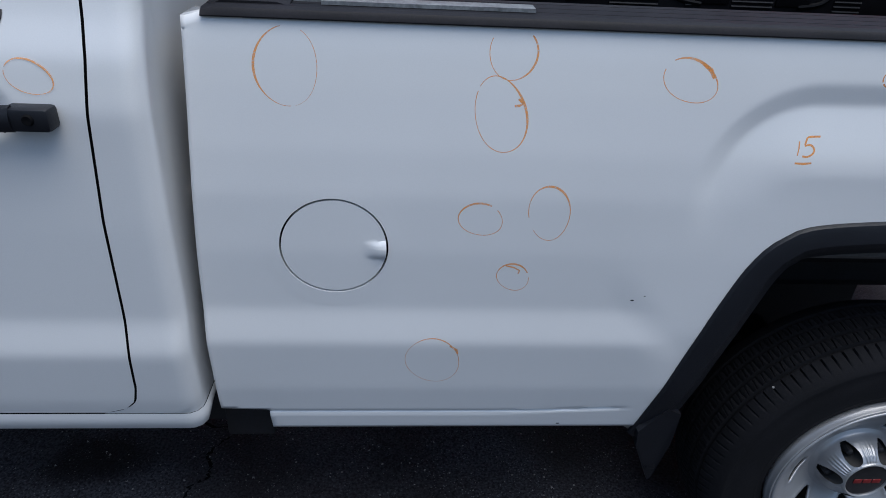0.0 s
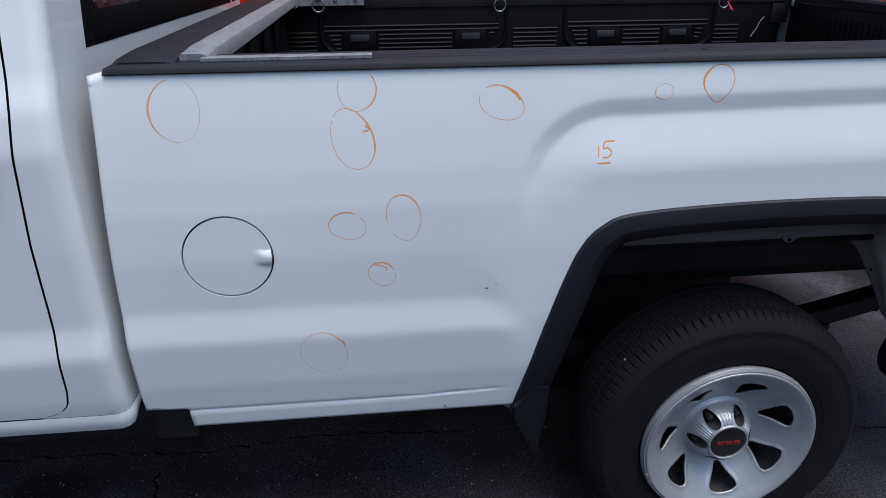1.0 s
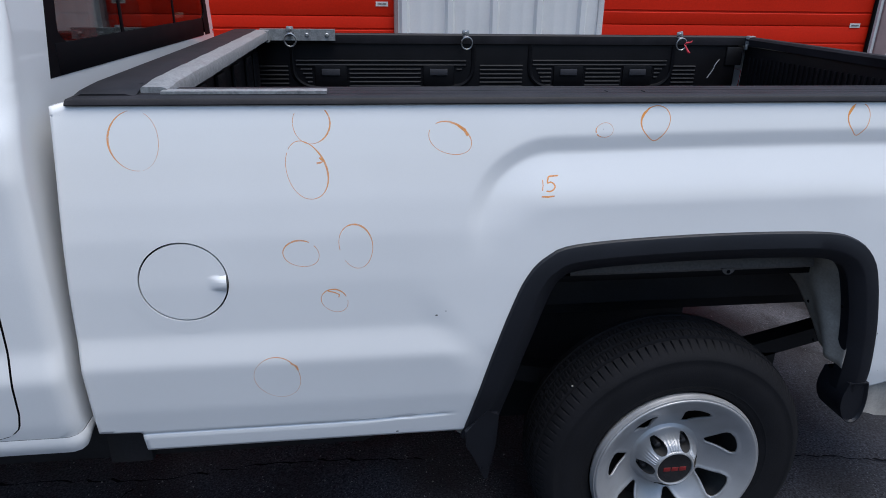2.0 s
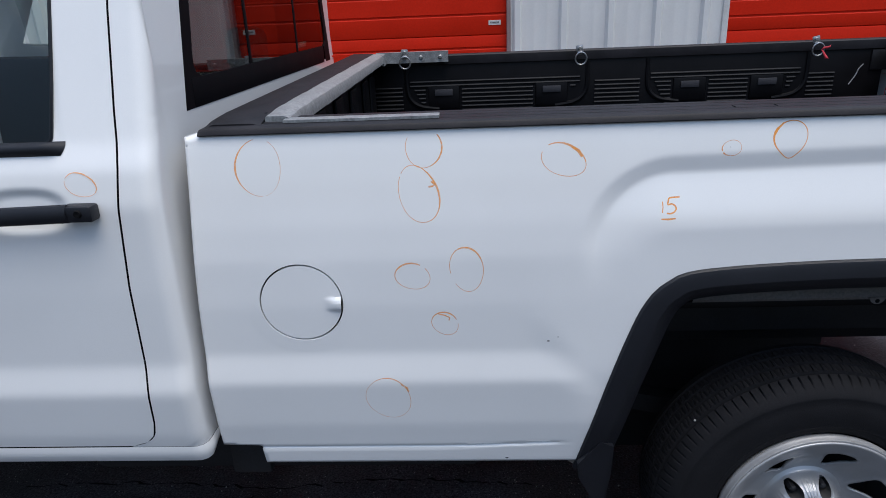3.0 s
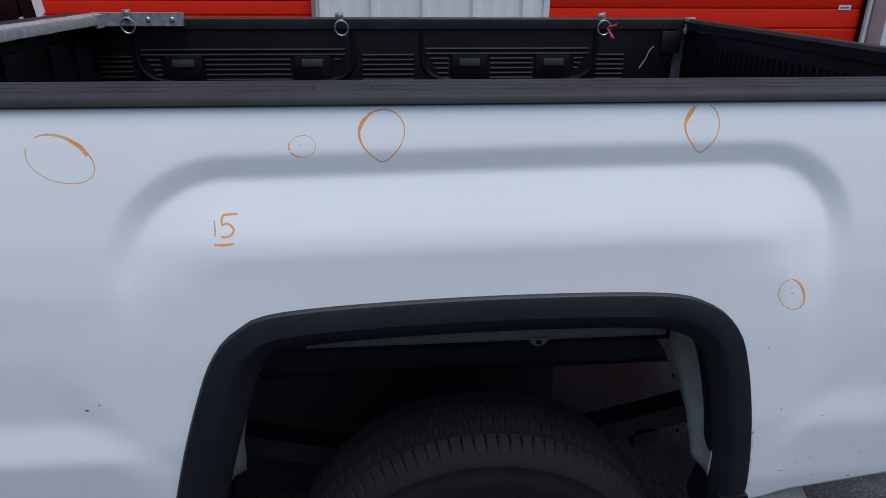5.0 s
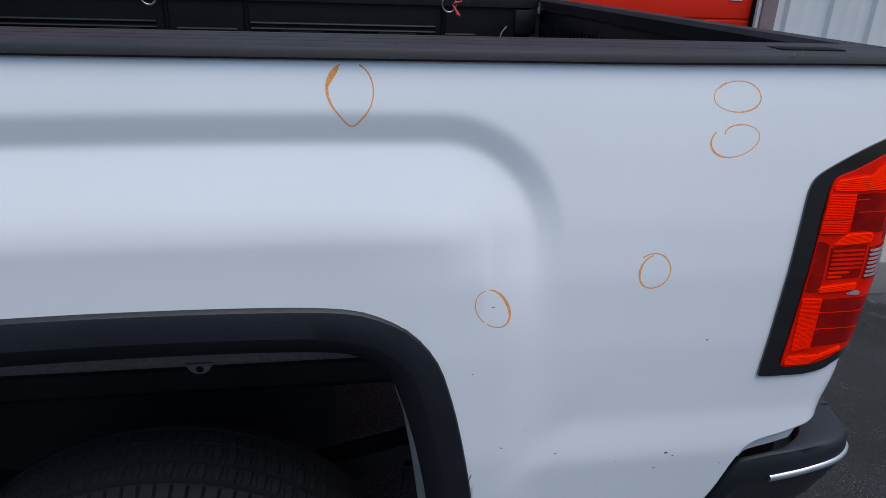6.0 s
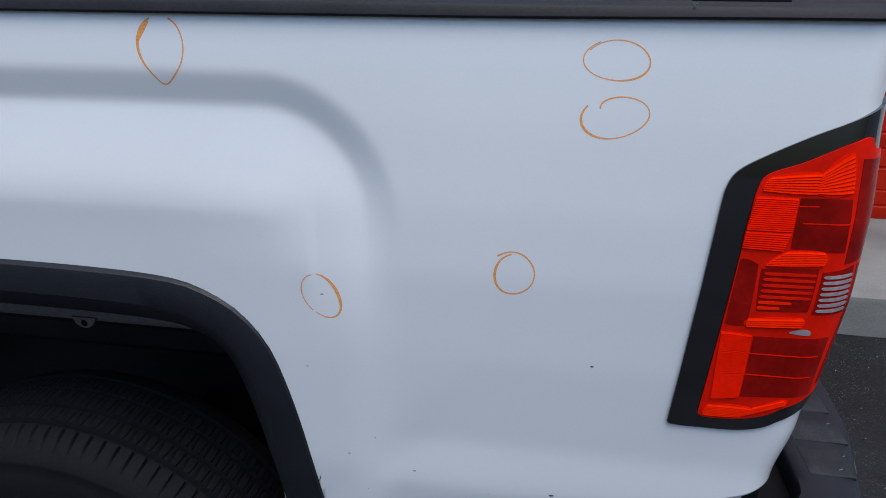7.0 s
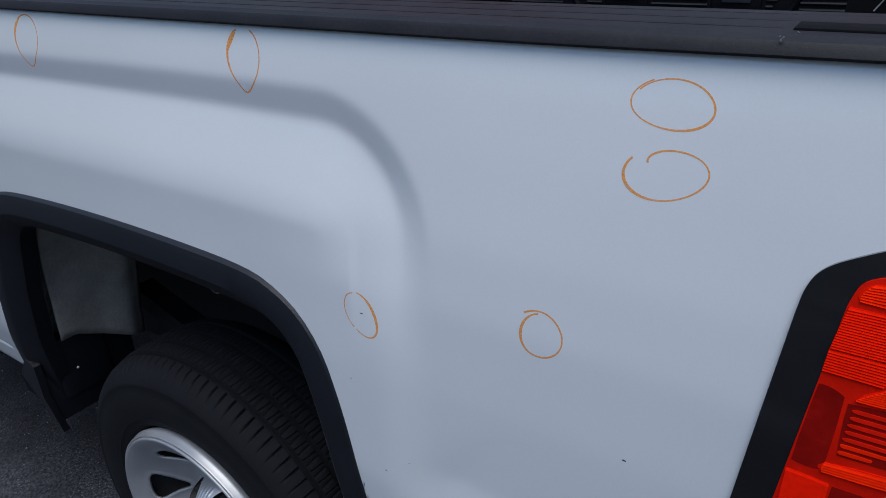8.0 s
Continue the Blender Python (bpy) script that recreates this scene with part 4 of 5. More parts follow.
# the bed's lower edge folds inwards to a recessed painted flange
def lower_return(far):
    line = curve_through([p for p in TUCK if 2.383 < p[0] < 2.62], 60)
    rings = []
    for i, p in enumerate(line):
        way = (line[min(59, i + 1)] - line[max(0, i - 1)]).normalized()
        down = Vector((way.y, -way.x, 0))
        rings.append([skin(p.x + down.x * w, p.y + down.y * w, off, far) for w, off in [(-0.001, 0.0), (0.001, -0.003), (0.004, -0.010), (0.008, -0.016), (0.024, -0.019), (0.040, -0.023), (0.048, -0.045)]])
    return part("bed_lower_return", loft(rings, closed=False), WHITE, truck, "folded white flange under the bed corner", sharp=50)


lower_return(False)
lower_return(True)
for i in range(6):
    for j in range(4):
        part("guard_rib", moved(bevelled(-0.011, 0.011, -0.003, 0.003, -0.003, 0.003, 0), pose(2.60 + 0.026 * i + 0.01 * (j % 2), 0.100 + 0.009 * i, 0.545 - 0.02 * j, 0, 35 if (i + j) % 2 else -35, 14)), MOULD, truck)

# ---- chassis seen through the wheel opening ----
for y in (0.42, 1.38):
    part("frame_rail", bevelled(-0.6, 2.50, y, y + 0.09, 0.590, 0.760, 0.008), CHASSIS, truck)
part("frame_bolt", moved(spun([(0.0, -0.010), (0.010, -0.008), (0.014, 0.0)], 14), pose(1.915, 0.419, 0.700)), STEEL, truck)
part("axle", moved(spun([(0.0, 0.0), (0.045, 0.0), (0.045, 1.5), (0.0, 1.5)], 20), pose(1.43, 0.2, 0.349)), CHASSIS, truck)
part("differential", moved(spun([(0.0, -0.13), (0.09, -0.10), (0.14, 0.0), (0.09, 0.10), (0.0, 0.13)], 24), pose(1.43, 0.95, 0.36)), CHASSIS, truck)
for y in (0.30, 1.54):
    leaf = curve_through([(0.80, y, 0.53), (1.08, y, 0.45), (1.43, y, 0.405), (1.78, y, 0.465), (2.12, y, 0.55)], 24)
    part("leaf_spring", loft([[p + Vector((0, 0, 0.028)), p + Vector((0, 0.06, 0.028)), p + Vector((0, 0.06, -0.028)), p + Vector((0, 0, -0.028))] for p in leaf]), CHASSIS, truck)
    part("spring_bracket", bevelled(1.87, 1.93, y, y + 0.06, 0.42, 0.48, 0.004), CHASSIS, truck)
part("bed_underside", bevelled(0.10, 2.48, 0.26, 1.64, 0.795, 0.845, 0.004), CHASSIS, truck)
for y in (0.285, 1.595):
    part("inner_wheel_well", bevelled(0.86, 2.06, y, y + 0.02, 0.69, 1.02, 0.006), CHASSIS, truck)
part("bed_cross_sill", join(*[bevelled(x, x + 0.08, 0.10, 1.80, 0.74, 0.80, 0.005) for x in (0.3, 0.75, 2.1, 2.38)]), CHASSIS, truck)
# added black sheet: stands in for the dark under the truck, hides lit ground
part("underbody_shade_sheet", bevelled(0.3, 1.73, 0.56, 0.58, 0.10, 0.66, 0.005), CHASSIS, truck)
part("fuel_tank", bevelled(-0.55, 0.62, 0.16, 0.40, 0.32, 0.60, 0.04), CHASSIS, truck)
part("bed_mount", bevelled(-0.06, 0.045, 0.03, 0.2, 0.42, 0.57, 0.006), CHASSIS, truck)

# ---- wheels ----
def tyre_shape():
    """Sidewall, rounded shoulder with slots, and a ribbed tread, turned round the y axis; y = 0 is the outer sidewall."""
    prof = [(0.236, 0.030), (0.240, 0.016), (0.244, 0.010), (0.254, 0.006), (0.263, 0.003), (0.2645, 0.0015), (0.268, 0.0015), (0.272, 0.0), (0.300, -0.003), (0.322, -0.002),
            (0.338, 0.002), (0.340, 0.0012), (0.345, 0.002), (0.353, 0.007), (0.364, 0.015), (0.371, 0.024), (0.378, 0.036), (0.3815, 0.048),
            (0.375, 0.050), (0.375, 0.057), (0.385, 0.059), (0.3875, 0.072), (0.388, 0.086), (0.379, 0.088), (0.379, 0.096), (0.3885, 0.098),
            (0.390, 0.112), (0.390, 0.128), (0.380, 0.130), (0.380, 0.138), (0.3885, 0.140), (0.388, 0.165), (0.379, 0.168), (0.379, 0.176), (0.386, 0.178),
            (0.382, 0.200), (0.368, 0.222), (0.340, 0.248), (0.300, 0.255), (0.260, 0.250), (0.231, 0.235), (0.226, 0.215)]
    pitches, cols = 104, 8
    n, m = pitches * cols, len(prof)
    verts, faces = [], []
    for k in range(n):
        a = 2 * math.pi * k / n
        c = k % cols
        for i, (r, d) in enumerate(prof):
            rr, aa = r, a
            if 15 <= i <= 17 and c == 0:
                rr = r - (0.0065 if i > 15 else 0.003)
                d = d + 0.002
            if 13 <= i <= 17:
                aa = a + 0.0012 * (i - 13)
            if 20 <= i <= 22 and c in (2, 6):
                rr = r - 0.0030
            if 25 <= i <= 27 and c in (0, 4):
                rr = r - 0.0030
            if 30 <= i <= 31 and c in (1, 5):
                rr = r - 0.0030
            if 18 <= i <= 33:
                aa = a + 0.005 * math.sin(2 * math.pi * c / cols + i)
            verts.append(Vector((rr * math.cos(aa), d, rr * math.sin(aa))))
    for k in range(n):
        q = (k + 1) % n
        for i in range(m - 1):
            faces.append((k * m + i, q * m + i, q * m + i + 1, k * m + i + 1))
    return verts, faces


def hole_outline(a, n=28):
    """A rounded triangle that points to the hub."""
    pts = []
    for r, t in [(0.114, 0.0), (0.118, 3.2), (0.140, 7.4), (0.160, 11.4), (0.1680, 12.8), (0.1760, 11.8), (0.1810, 7.0), (0.1822, 0.0), (0.1810, -7.0), (0.1760, -11.8), (0.1680, -12.8), (0.160, -11.4), (0.140, -7.4), (0.118, -3.2), (0.114, 0.0)]:
        b = a + radians(t)
        pts.append((r * math.cos(b), r * math.sin(b)))
    return [(p.x, p.y) for p in curve_through(pts, n)][:-1]


HOLES = [hole_outline(radians(-82 + 360 / 7 * k)) for k in range(7)]
disc_depth = table([(0.40, 0.065), (0.495, 0.065), (0.510, 0.062), (0.525, 0.053), (0.545, 0.038), (0.562, 0.022), (0.580, 0.0085), (0.594, -0.0015), (0.604, -0.0100), (0.612, -0.0150), (0.619, -0.0192), (0.625, -0.0213), (1.7, -0.0213)], 0.005)


def welded(verts, faces):
    """The same shape with its coincident points merged."""
    seen, index = {}, []
    for v in verts:
        key = (round(v[0], 5), round(v[1], 5), round(v[2], 5))
        index.append(seen.setdefault(key, len(seen)))
    out = [None] * len(seen)
    for v, i in zip(verts, index):
        out[i] = v
    tidy = []
    for f in faces:
        g = list(dict.fromkeys(index[i] for i in f))
        if len(g) > 2:
            tidy.append(tuple(g))
    return out, tidy


def build_wheel():
    rim = spun([(0.2222, -0.0206), (0.2255, -0.0222), (0.2275, -0.0216), (0.2286, -0.0185), (0.2288, -0.0140), (0.2305, -0.0110), (0.2318, -0.0060), (0.229, 0.004), (0.222, 0.02)], 96)
    rr = list(np.linspace(0.075, 0.2235, 37))
    aa = np.linspace(0, 2 * math.pi, 253)
    # polar grid cut by the holes
    pts_x = np.array([[r * math.cos(a) for a in aa] for r in rr])
    pts_z = np.array([[r * math.sin(a) for a in aa] for r in rr])
    x, z = pts_x.ravel().copy(), pts_z.ravel().copy()
    na = len(aa)
    quads = np.array([(j * na + i, j * na + i + 1, (j + 1) * na + i + 1, (j + 1) * na + i) for j in range(len(rr) - 1) for i in range(na - 1)])
    keep = cut_holes(x, z, quads, HOLES, 0.005)
    rolled = np.min([np.abs(to_outline(line, x, z)[0]) for line in HOLES], axis=0)     # the vents' edges are rolled outwards
    depth = [disc_depth(0.4 + math.hypot(a, b)) - 0.0035 * math.exp(-(d / 0.006) ** 2) for a, b, d in zip(x, z, rolled)]
    disc = welded([Vector((float(a), y, float(b))) for a, y, b in zip(x, depth, z)], [tuple(int(i) for i in q) for q in quads[keep]])
    wheel = part("wheel", rim, SILVER, None, "silver-painted steel wheel with triangular vents", sharp=32)
    web = part("wheel_disc", disc, SILVER, wheel, "steel disc with seven triangular vents", sharp=32)
    solid = web.modifiers.new("thickness", "SOLIDIFY")
    solid.thickness, solid.offset = 0.006, -1.0
    # barrel coloured dark for the shade seen through the vents
    part("wheel_barrel", spun([(0.222, 0.02), (0.205, 0.05), (0.190, 0.10), (0.190, 0.18), (0.222, 0.222)], 72), BARREL, wheel)
    drum = spun([(0.0, 0.085), (0.175, 0.085), (0.180, 0.12)], 48)
    part("brake_drum", drum, CHASSIS, wheel, "black brake drum behind the wheel")
    part("tyre", moved(tyre_shape(), pose(0, -0.012, 0) @ Matrix.Diagonal((1.020, 1.0, 1.020, 1.0))), RUBBER, wheel, "worn black all-season tyre", sharp=38)
    # hub cap: a fluted cone on a flange, with six lug bores and a round emblem on its end
    profile = [(0.0500, -0.0265), (0.0505, -0.0300), (0.0525, -0.0315), (0.0550, -0.0305), (0.0565, -0.0265), (0.0610, -0.0235), (0.0700, -0.0150),
               (0.0800, -0.0005), (0.0870, 0.0150), (0.0915, 0.0330), (0.0960, 0.0380), (0.1030, 0.0400), (0.1060, 0.0440), (0.1060, 0.0530)]
    def cone(r):
        return float(np.interp(r, [p[0] for p in profile[:-1]], [p[1] for p in profile[:-1]]))
    bores = [radians(6 + 60 * k) for k in range(6)]
    def fluted(r, a):
        t = (math.degrees(a) - 36 + 30) % 60 - 30
        return cone(r) - 0.0024 * max(math.exp(-((t - c) / 1.7) ** 2) for c in (-9.0, -3.0, 3.0, 9.0)) * smooth(0.057, 0.061, r) * (1 - smooth(0.082, 0.089, r))
    radii = [p[0] for p in profile[:5]] + list(np.linspace(0.0585, 0.0900, 24)) + [p[0] for p in profile[9:]]
    rows = [(r, None) for r in radii[:-1]] + [(0.1060, 0.0530)]
    aa = np.linspace(0, 2 * math.pi, 361)
    x = np.array([[r * math.cos(a) for a in aa] for r, _ in rows]).ravel()
    z = np.array([[r * math.sin(a) for a in aa] for r, _ in rows]).ravel()
    y = [h if h is not None else fluted(r, a) for r, h in rows for a in aa]
    na = len(aa)
    quads = np.array([(j * na + i, j * na + i + 1, (j + 1) * na + i + 1, (j + 1) * na + i) for j in range(len(rows) - 1) for i in range(na - 1)])
    windows = [[((0.0735 + 0.0170 * math.cos(t)) * math.cos(a) - 0.0180 * math.sin(t) * math.sin(a),
                 (0.0735 + 0.0170 * math.cos(t)) * math.sin(a) + 0.0180 * math.sin(t) * math.cos(a)) for t in np.linspace(0, 2 * math.pi, 41)[:-1]] for a in bores]
    keep = cut_holes(x, z, quads, windows, 0.0016)
    cap = welded([Vector((float(a), h, float(b))) for a, h, b in zip(x, y, z)], [tuple(int(i) for i in q) for q in quads[keep]])
    hub = part("hub_cap", cap, SILVER_CAP, wheel, "silver plastic hub cap with fluted cone", sharp=40)
    for a, line in zip(bores, windows):
        wall = loft([[Vector((px, cone(math.hypot(px, pz)) - 0.0006, pz)), Vector((px, 0.046, pz))] for px, pz in line + line[:1]], closed=False)
        # bore walls coloured darker than the cap, as if in shade
        part("lug_bore", wall, BARREL, hub, sharp=40)
        nut = spun([(0.0, 0.000), (0.006, 0.001), (0.0095, 0.004), (0.0105, 0.012), (0.0105, 0.046)], 6)
        part("lug_nut", moved(nut, pose(0.0735 * math.cos(a), 0, 0.0735 * math.sin(a))), CHASSIS, hub, "black lug nut")
    part("hub_cap_gap", spun([(0.1060, 0.0440), (0.1080, 0.0443), (0.1088, 0.0470)], 72), GROOVE, hub)
    # black plate in place of the shade at the bores' ends
    part("hub_cap_well", spun([(0.0, 0.0455), (0.094, 0.0455)], 40), GROOVE, hub)
    part("emblem", spun([(0.0, -0.0300), (0.030, -0.0296), (0.0490, -0.0275), (0.0502, -0.0262)], 48), GLOSS_BLACK, hub, "black round emblem")
    part("emblem_bar", join(*[bevelled(x0, x0 + 0.0200, -0.0309, -0.0296, -0.0065, 0.0065, 0.0005) for x0 in (-0.0330, -0.0100, 0.0130)]), EMBLEM_RED, hub, "red emblem bars")
    hub.location = (0, 0.018, 0)
    valve = curve_through([(0.118, 0.030, 0.140), (0.122, 0.012, 0.150), (0.126, 0.004, 0.160)], 8)
    part("valve", moved(tube(valve, 0.0042, 8), pose(0, 0, 0, 0, 20, 0)), RUBBER, wheel)
    part("wheel_weight", join(*[moved(bevelled(-0.006, 0.006, -0.0275, -0.021, -0.004, 0.004, 0.001), pose(0.226 * math.cos(radians(200 + 3 * k)), 0, 0.226 * math.sin(radians(200 + 3 * k)), 0, -(110 + 3 * k), 0)) for k in range(3)]), STEEL, wheel, "clip-on wheel weight")
    for o in [wheel] + [c for c in wheel.children if c.name.startswith(('wheel_disc', 'wheel_barrel', 'valve', 'wheel_weight'))]:
        o.data.transform(Matrix.Diagonal((1.055, 1.0, 1.055, 1.0)))
    return wheel


wheel = build_wheel()
wheel.parent = truck
wheel.matrix_basis = pose(1.447, -0.020, 0.322)
for x, y, turn in [(1.436, WIDTH + 0.034, 180), (-1.95, -0.043, 0), (-1.95, WIDTH + 0.043, 180)]:
    copy_thing(wheel, pose(x, y, 0.329, 0, 37 + x * 11, turn))
part("tread_pebble", moved(spun([(0.0, -0.003), (0.0022, -0.002), (0.003, 0.0), (0.002, 0.002), (0.0, 0.0028)], 7), pose(1.1245, -0.031, 0.6155)), FLAG, truck, "pale pebble stuck in the tyre tread")

# ---- cab ----
def seam_x(z):
    """The rear edge of the door."""
    return float(np.interp(z, [0.585, 0.597, 0.622, 0.66, 0.75, 0.85, 1.02, 1.2, 1.28, 1.4, 1.6, 1.85], [-0.262, -0.214, -0.190, -0.181, -0.174, -0.171, -0.167, -0.154, -0.146, -0.148, -0.145, -0.13]))


CAB_TURN = 0.030      # radius of the cab's rear corner
def cab_skin(s, z, off=0.0, far=False):
    """The cab's side, which turns round its rear corner."""
    def at(s, z):
        turn, bend = CAB_TURN, -0.071 - CAB_TURN
        a = min(max(s - bend, 0) / turn, math.pi / 2)
        over = max(s - bend - turn * math.pi / 2, 0)
        return Vector((min(s, bend) + turn * math.sin(a), CAB_SIDE(z) + turn * (1 - math.cos(a)) + over, z))
    p = at(s, z)
    if off:
        n = (at(s + 0.004, z) - at(s - 0.004, z)).cross(at(s, z + 0.004) - at(s, z - 0.004)).normalized()
        p = p + n * off
    return Vector((p.x, WIDTH - p.y, p.z)) if far else p


def window_hole():
    return [(-1.15, 1.330), (-0.296, 1.330), (-0.286, 1.342), (-0.268, 1.58), (-0.262, 1.66), (-0.80, 1.72), (-1.0, 1.60)]


def corner_end(z, far):
    """How far the corner panel runs across the rear wall: up to the window's edge."""
    return 0.19 if z < 1.378 else (0.080 if far else 0.160) + 0.234 * (z - 1.385) - CAB_SIDE(z) - 0.071 + CAB_TURN * (math.pi / 2 - 2)


for far in (False, True):
    pillar = sheet(30, 100, lambda u, v: cab_skin((seam_x(0.583 + 1.167 * v) + 0.0032) * (1 - u) + corner_end(0.583 + 1.167 * v, far) * u, 0.583 + 1.167 * v, 0, far))
    p = part("cab_corner", pillar, WHITE, truck, "white cab corner panel", sharp=30)
    rocker = sheet(120, 8, lambda u, v: cab_skin(-1.75 + 1.76 * u, 0.584 - (0.049 - 0.022 * smooth(0.95, 0.995, u)) * (1 - v), 0.004 * math.sin(math.pi * v) + 0.002, far))
    part("rocker_panel", rocker, WHITE, truck)
    zs = np.arange(0.587, 1.72, 0.006)
    def door_place(s, z):
        u, w = (s + 0.362) / 0.108, (z - 1.198) / 0.052
        dent = 0.010 * (1 - smooth(0.60, 1.0, (abs(u) ** 2.6 + abs(w) ** 2.6) ** (1 / 2.6)))
        ridge = 0.0025 * (smooth(-0.275, -0.262, s) - 1) * smooth(1.30, 1.38, z)
        return cab_skin(s, z, 0.001 - dent + ridge, far)
    door_s = np.arange(-1.30, -0.06, 0.006)
    edge_line = [(seam_x(z) - 0.001, z) for z in np.arange(0.57, 1.80, 0.01)] + [(0.2, 1.8), (0.2, 0.57)]
    door = cut_sheet(door_s, zs, [edge_line, window_hole()], door_place, 0.006)
    d = part("cab_door", door, WHITE, truck, "white cab door with black handle", sharp=30)
    part("door_gap", sheet(2, 60, lambda u, v: cab_skin(seam_x(0.585 + 1.16 * v) + 0.03 * (u - 0.5), 0.585 + 1.16 * v, -0.010, far)), GROOVE, truck)
    if not far:
        belt = sheet(30, 6, lambda u, v: cab_skin(-1.15 + 0.894 * u - 0.012 * smooth(0.99, 1.0, u) * (1 - v) ** 2, 1.312 + 0.029 * v, 0.002 + 0.012 * math.sin(math.pi * v) ** 0.6 * (1 - smooth(0.985, 1.0, u))))
        part("belt_moulding", belt, MOULD, d, "black window belt moulding")
        part("window_seal", tube([cab_skin(s, z, 0.001) for s, z in [(-0.296, 1.338), (-0.287, 1.347), (-0.277, 1.46), (-0.269, 1.57), (-0.263, 1.66)]], 0.004, 6), MOULD, d)
        # handle: scooped pocket, pull bar, key lock
        bar = []
        for u in np.linspace(0, 1, 18):
            s = -0.48 + 0.232 * u
            h = 0.0175 + 0.0005 * u
            o = 0.028 + 0.006 * math.sin(math.pi * min(1.0, 0.5 + 0.5 * u))
            c = 1.193 + 0.004 * u
            bar.append([cab_skin(s, c + h * math.sin(t), o + 0.011 * math.cos(t)) for t in np.linspace(0, 2 * math.pi, 13)[:-1]])
        part("door_handle", loft(bar), MOULD, d, "black plastic door handle")
        base = bevelled(-0.034, 0.034, -0.014, 0.022, -0.0180, 0.0180, 0.007)
        part("handle_mount", moved(base, Matrix.Translation(cab_skin(-0.227, 1.197, 0.022))), MOULD, d)
        part("key_lock", moved(spun([(0.0, -0.002), (0.007, -0.003), (0.009, 0.001)], 16), Matrix.Translation(cab_skin(-0.222, 1.198, 0.0375))), GROOVE, d, "key lock")
        part("handle_seam", tube([cab_skin(-0.262, 1.179 + 0.036 * v, 0.0385 - 0.008 * abs(2 * v - 1)) for v in np.linspace(0, 1, 6)], 0.0012, 5), GROOVE, d)
    pane = sheet(4, 4, lambda u, v: cab_skin(-1.12 + 0.85 * u, 1.325 + 0.39 * v, -0.012, far))
    g = part("door_glass", pane, GLASS, truck, "tinted door glass")
    g.visible_shadow = False

# rear wall of the cab with its wide window
CAB_X = -0.070
def rear_wall():
    hole = [(0.170, 1.385), (0.225, 1.62), (0.26, 1.69), (WIDTH - 0.18, 1.69), (WIDTH - 0.145, 1.62), (WIDTH - 0.090, 1.385), (WIDTH - 0.10, 1.376), (0.18, 1.376)]
    ys, zs = np.arange(0.02, WIDTH - 0.01, 0.02), np.arange(0.60, 1.76, 0.02)
    return cut_sheet(ys, zs, [hole], lambda y, z: Vector((CAB_X - 0.0005, y, z)), 0.02)


part("cab_rear_wall", rear_wall(), WHITE, truck)
pane = part("rear_window", bevelled(CAB_X - 0.008, CAB_X - 0.004, 0.155, WIDTH - 0.075, 1.37, 1.70, 0), REAR_GLASS, truck, "tinted cab rear window")
pane.visible_shadow = False
for side_y0, sgn in ((0.150, 1), (WIDTH - 0.070, -1)):
    band = lambda z, w, x: Vector((x, side_y0 + sgn * (0.234 * (z - 1.385) + w), z))
    rings = [[band(z, 0.0, CAB_X - 0.0035), band(z, 0.0, CAB_X + 0.0002), band(z, w, CAB_X + 0.0002), band(z, w, CAB_X - 0.0035)] for z, w in ((1.37, 0.10), (1.44, 0.10), (1.452, 0.072), (1.466, 0.060), (1.485, 0.055), (1.69, 0.055))]
    part("window_border", loft(rings), FRIT, truck, "black window border")
part("window_border", bevelled(CAB_X - 0.003, CAB_X + 0.001, 0.20, WIDTH - 0.20, 1.370, 1.440, 0.0008), FRIT, truck)
for y in (0.66, 1.24):
    part("window_slider", bevelled(CAB_X - 0.012, CAB_X - 0.002, y, y + 0.022, 1.42, 1.69, 0.002), FRIT, truck, "black sliding window post")
part("window_catch", bevelled(CAB_X - 0.020, CAB_X - 0.012, 0.50, 0.645, 1.452, 1.474, 0.003), POCKET, truck, "dark slider catch")
part("window_latch", bevelled(CAB_X - 0.022, CAB_X - 0.010, 1.28, 1.42, 1.452, 1.472, 0.004), LABEL, truck)
# roof, windscreen posts, nose: plain closed body ahead of the door
roof = loft([[Vector((x, 0.085 + dy, z)) for x, z in [(-0.075, 1.74), (-0.14, 1.84), (-0.5, 1.88), (-1.05, 1.87), (-1.30, 1.80), (-1.32, 1.775), (-0.5, 1.80), (-0.14, 1.74)]] for dy in (0.0, 0.02, 1.71, 1.73)])
part("cab_roof", roof, WHITE, truck)
for y in (0.06, WIDTH - 0.11):
    part("windscreen_post", loft([[Vector((x, y + (0.03 if z > 1.5 else 0.0) * (1 if y < 1 else -1), z)), Vector((x + 0.07, y, z)), Vector((x + 0.07, y + 0.05, z)), Vector((x, y + 0.05, z))] for x, z in [(-1.95, 1.22), (-1.6, 1.52), (-1.27, 1.82)]]), WHITE, truck)
screen = part("windscreen", loft([[Vector((x, 0.08, z)), Vector((x, 0.95, z + 0.02)), Vector((x, WIDTH - 0.08, z))] for x, z in [(-1.93, 1.23), (-1.28, 1.80)]], closed=False), GLASS, truck)
screen.visible_shadow = False
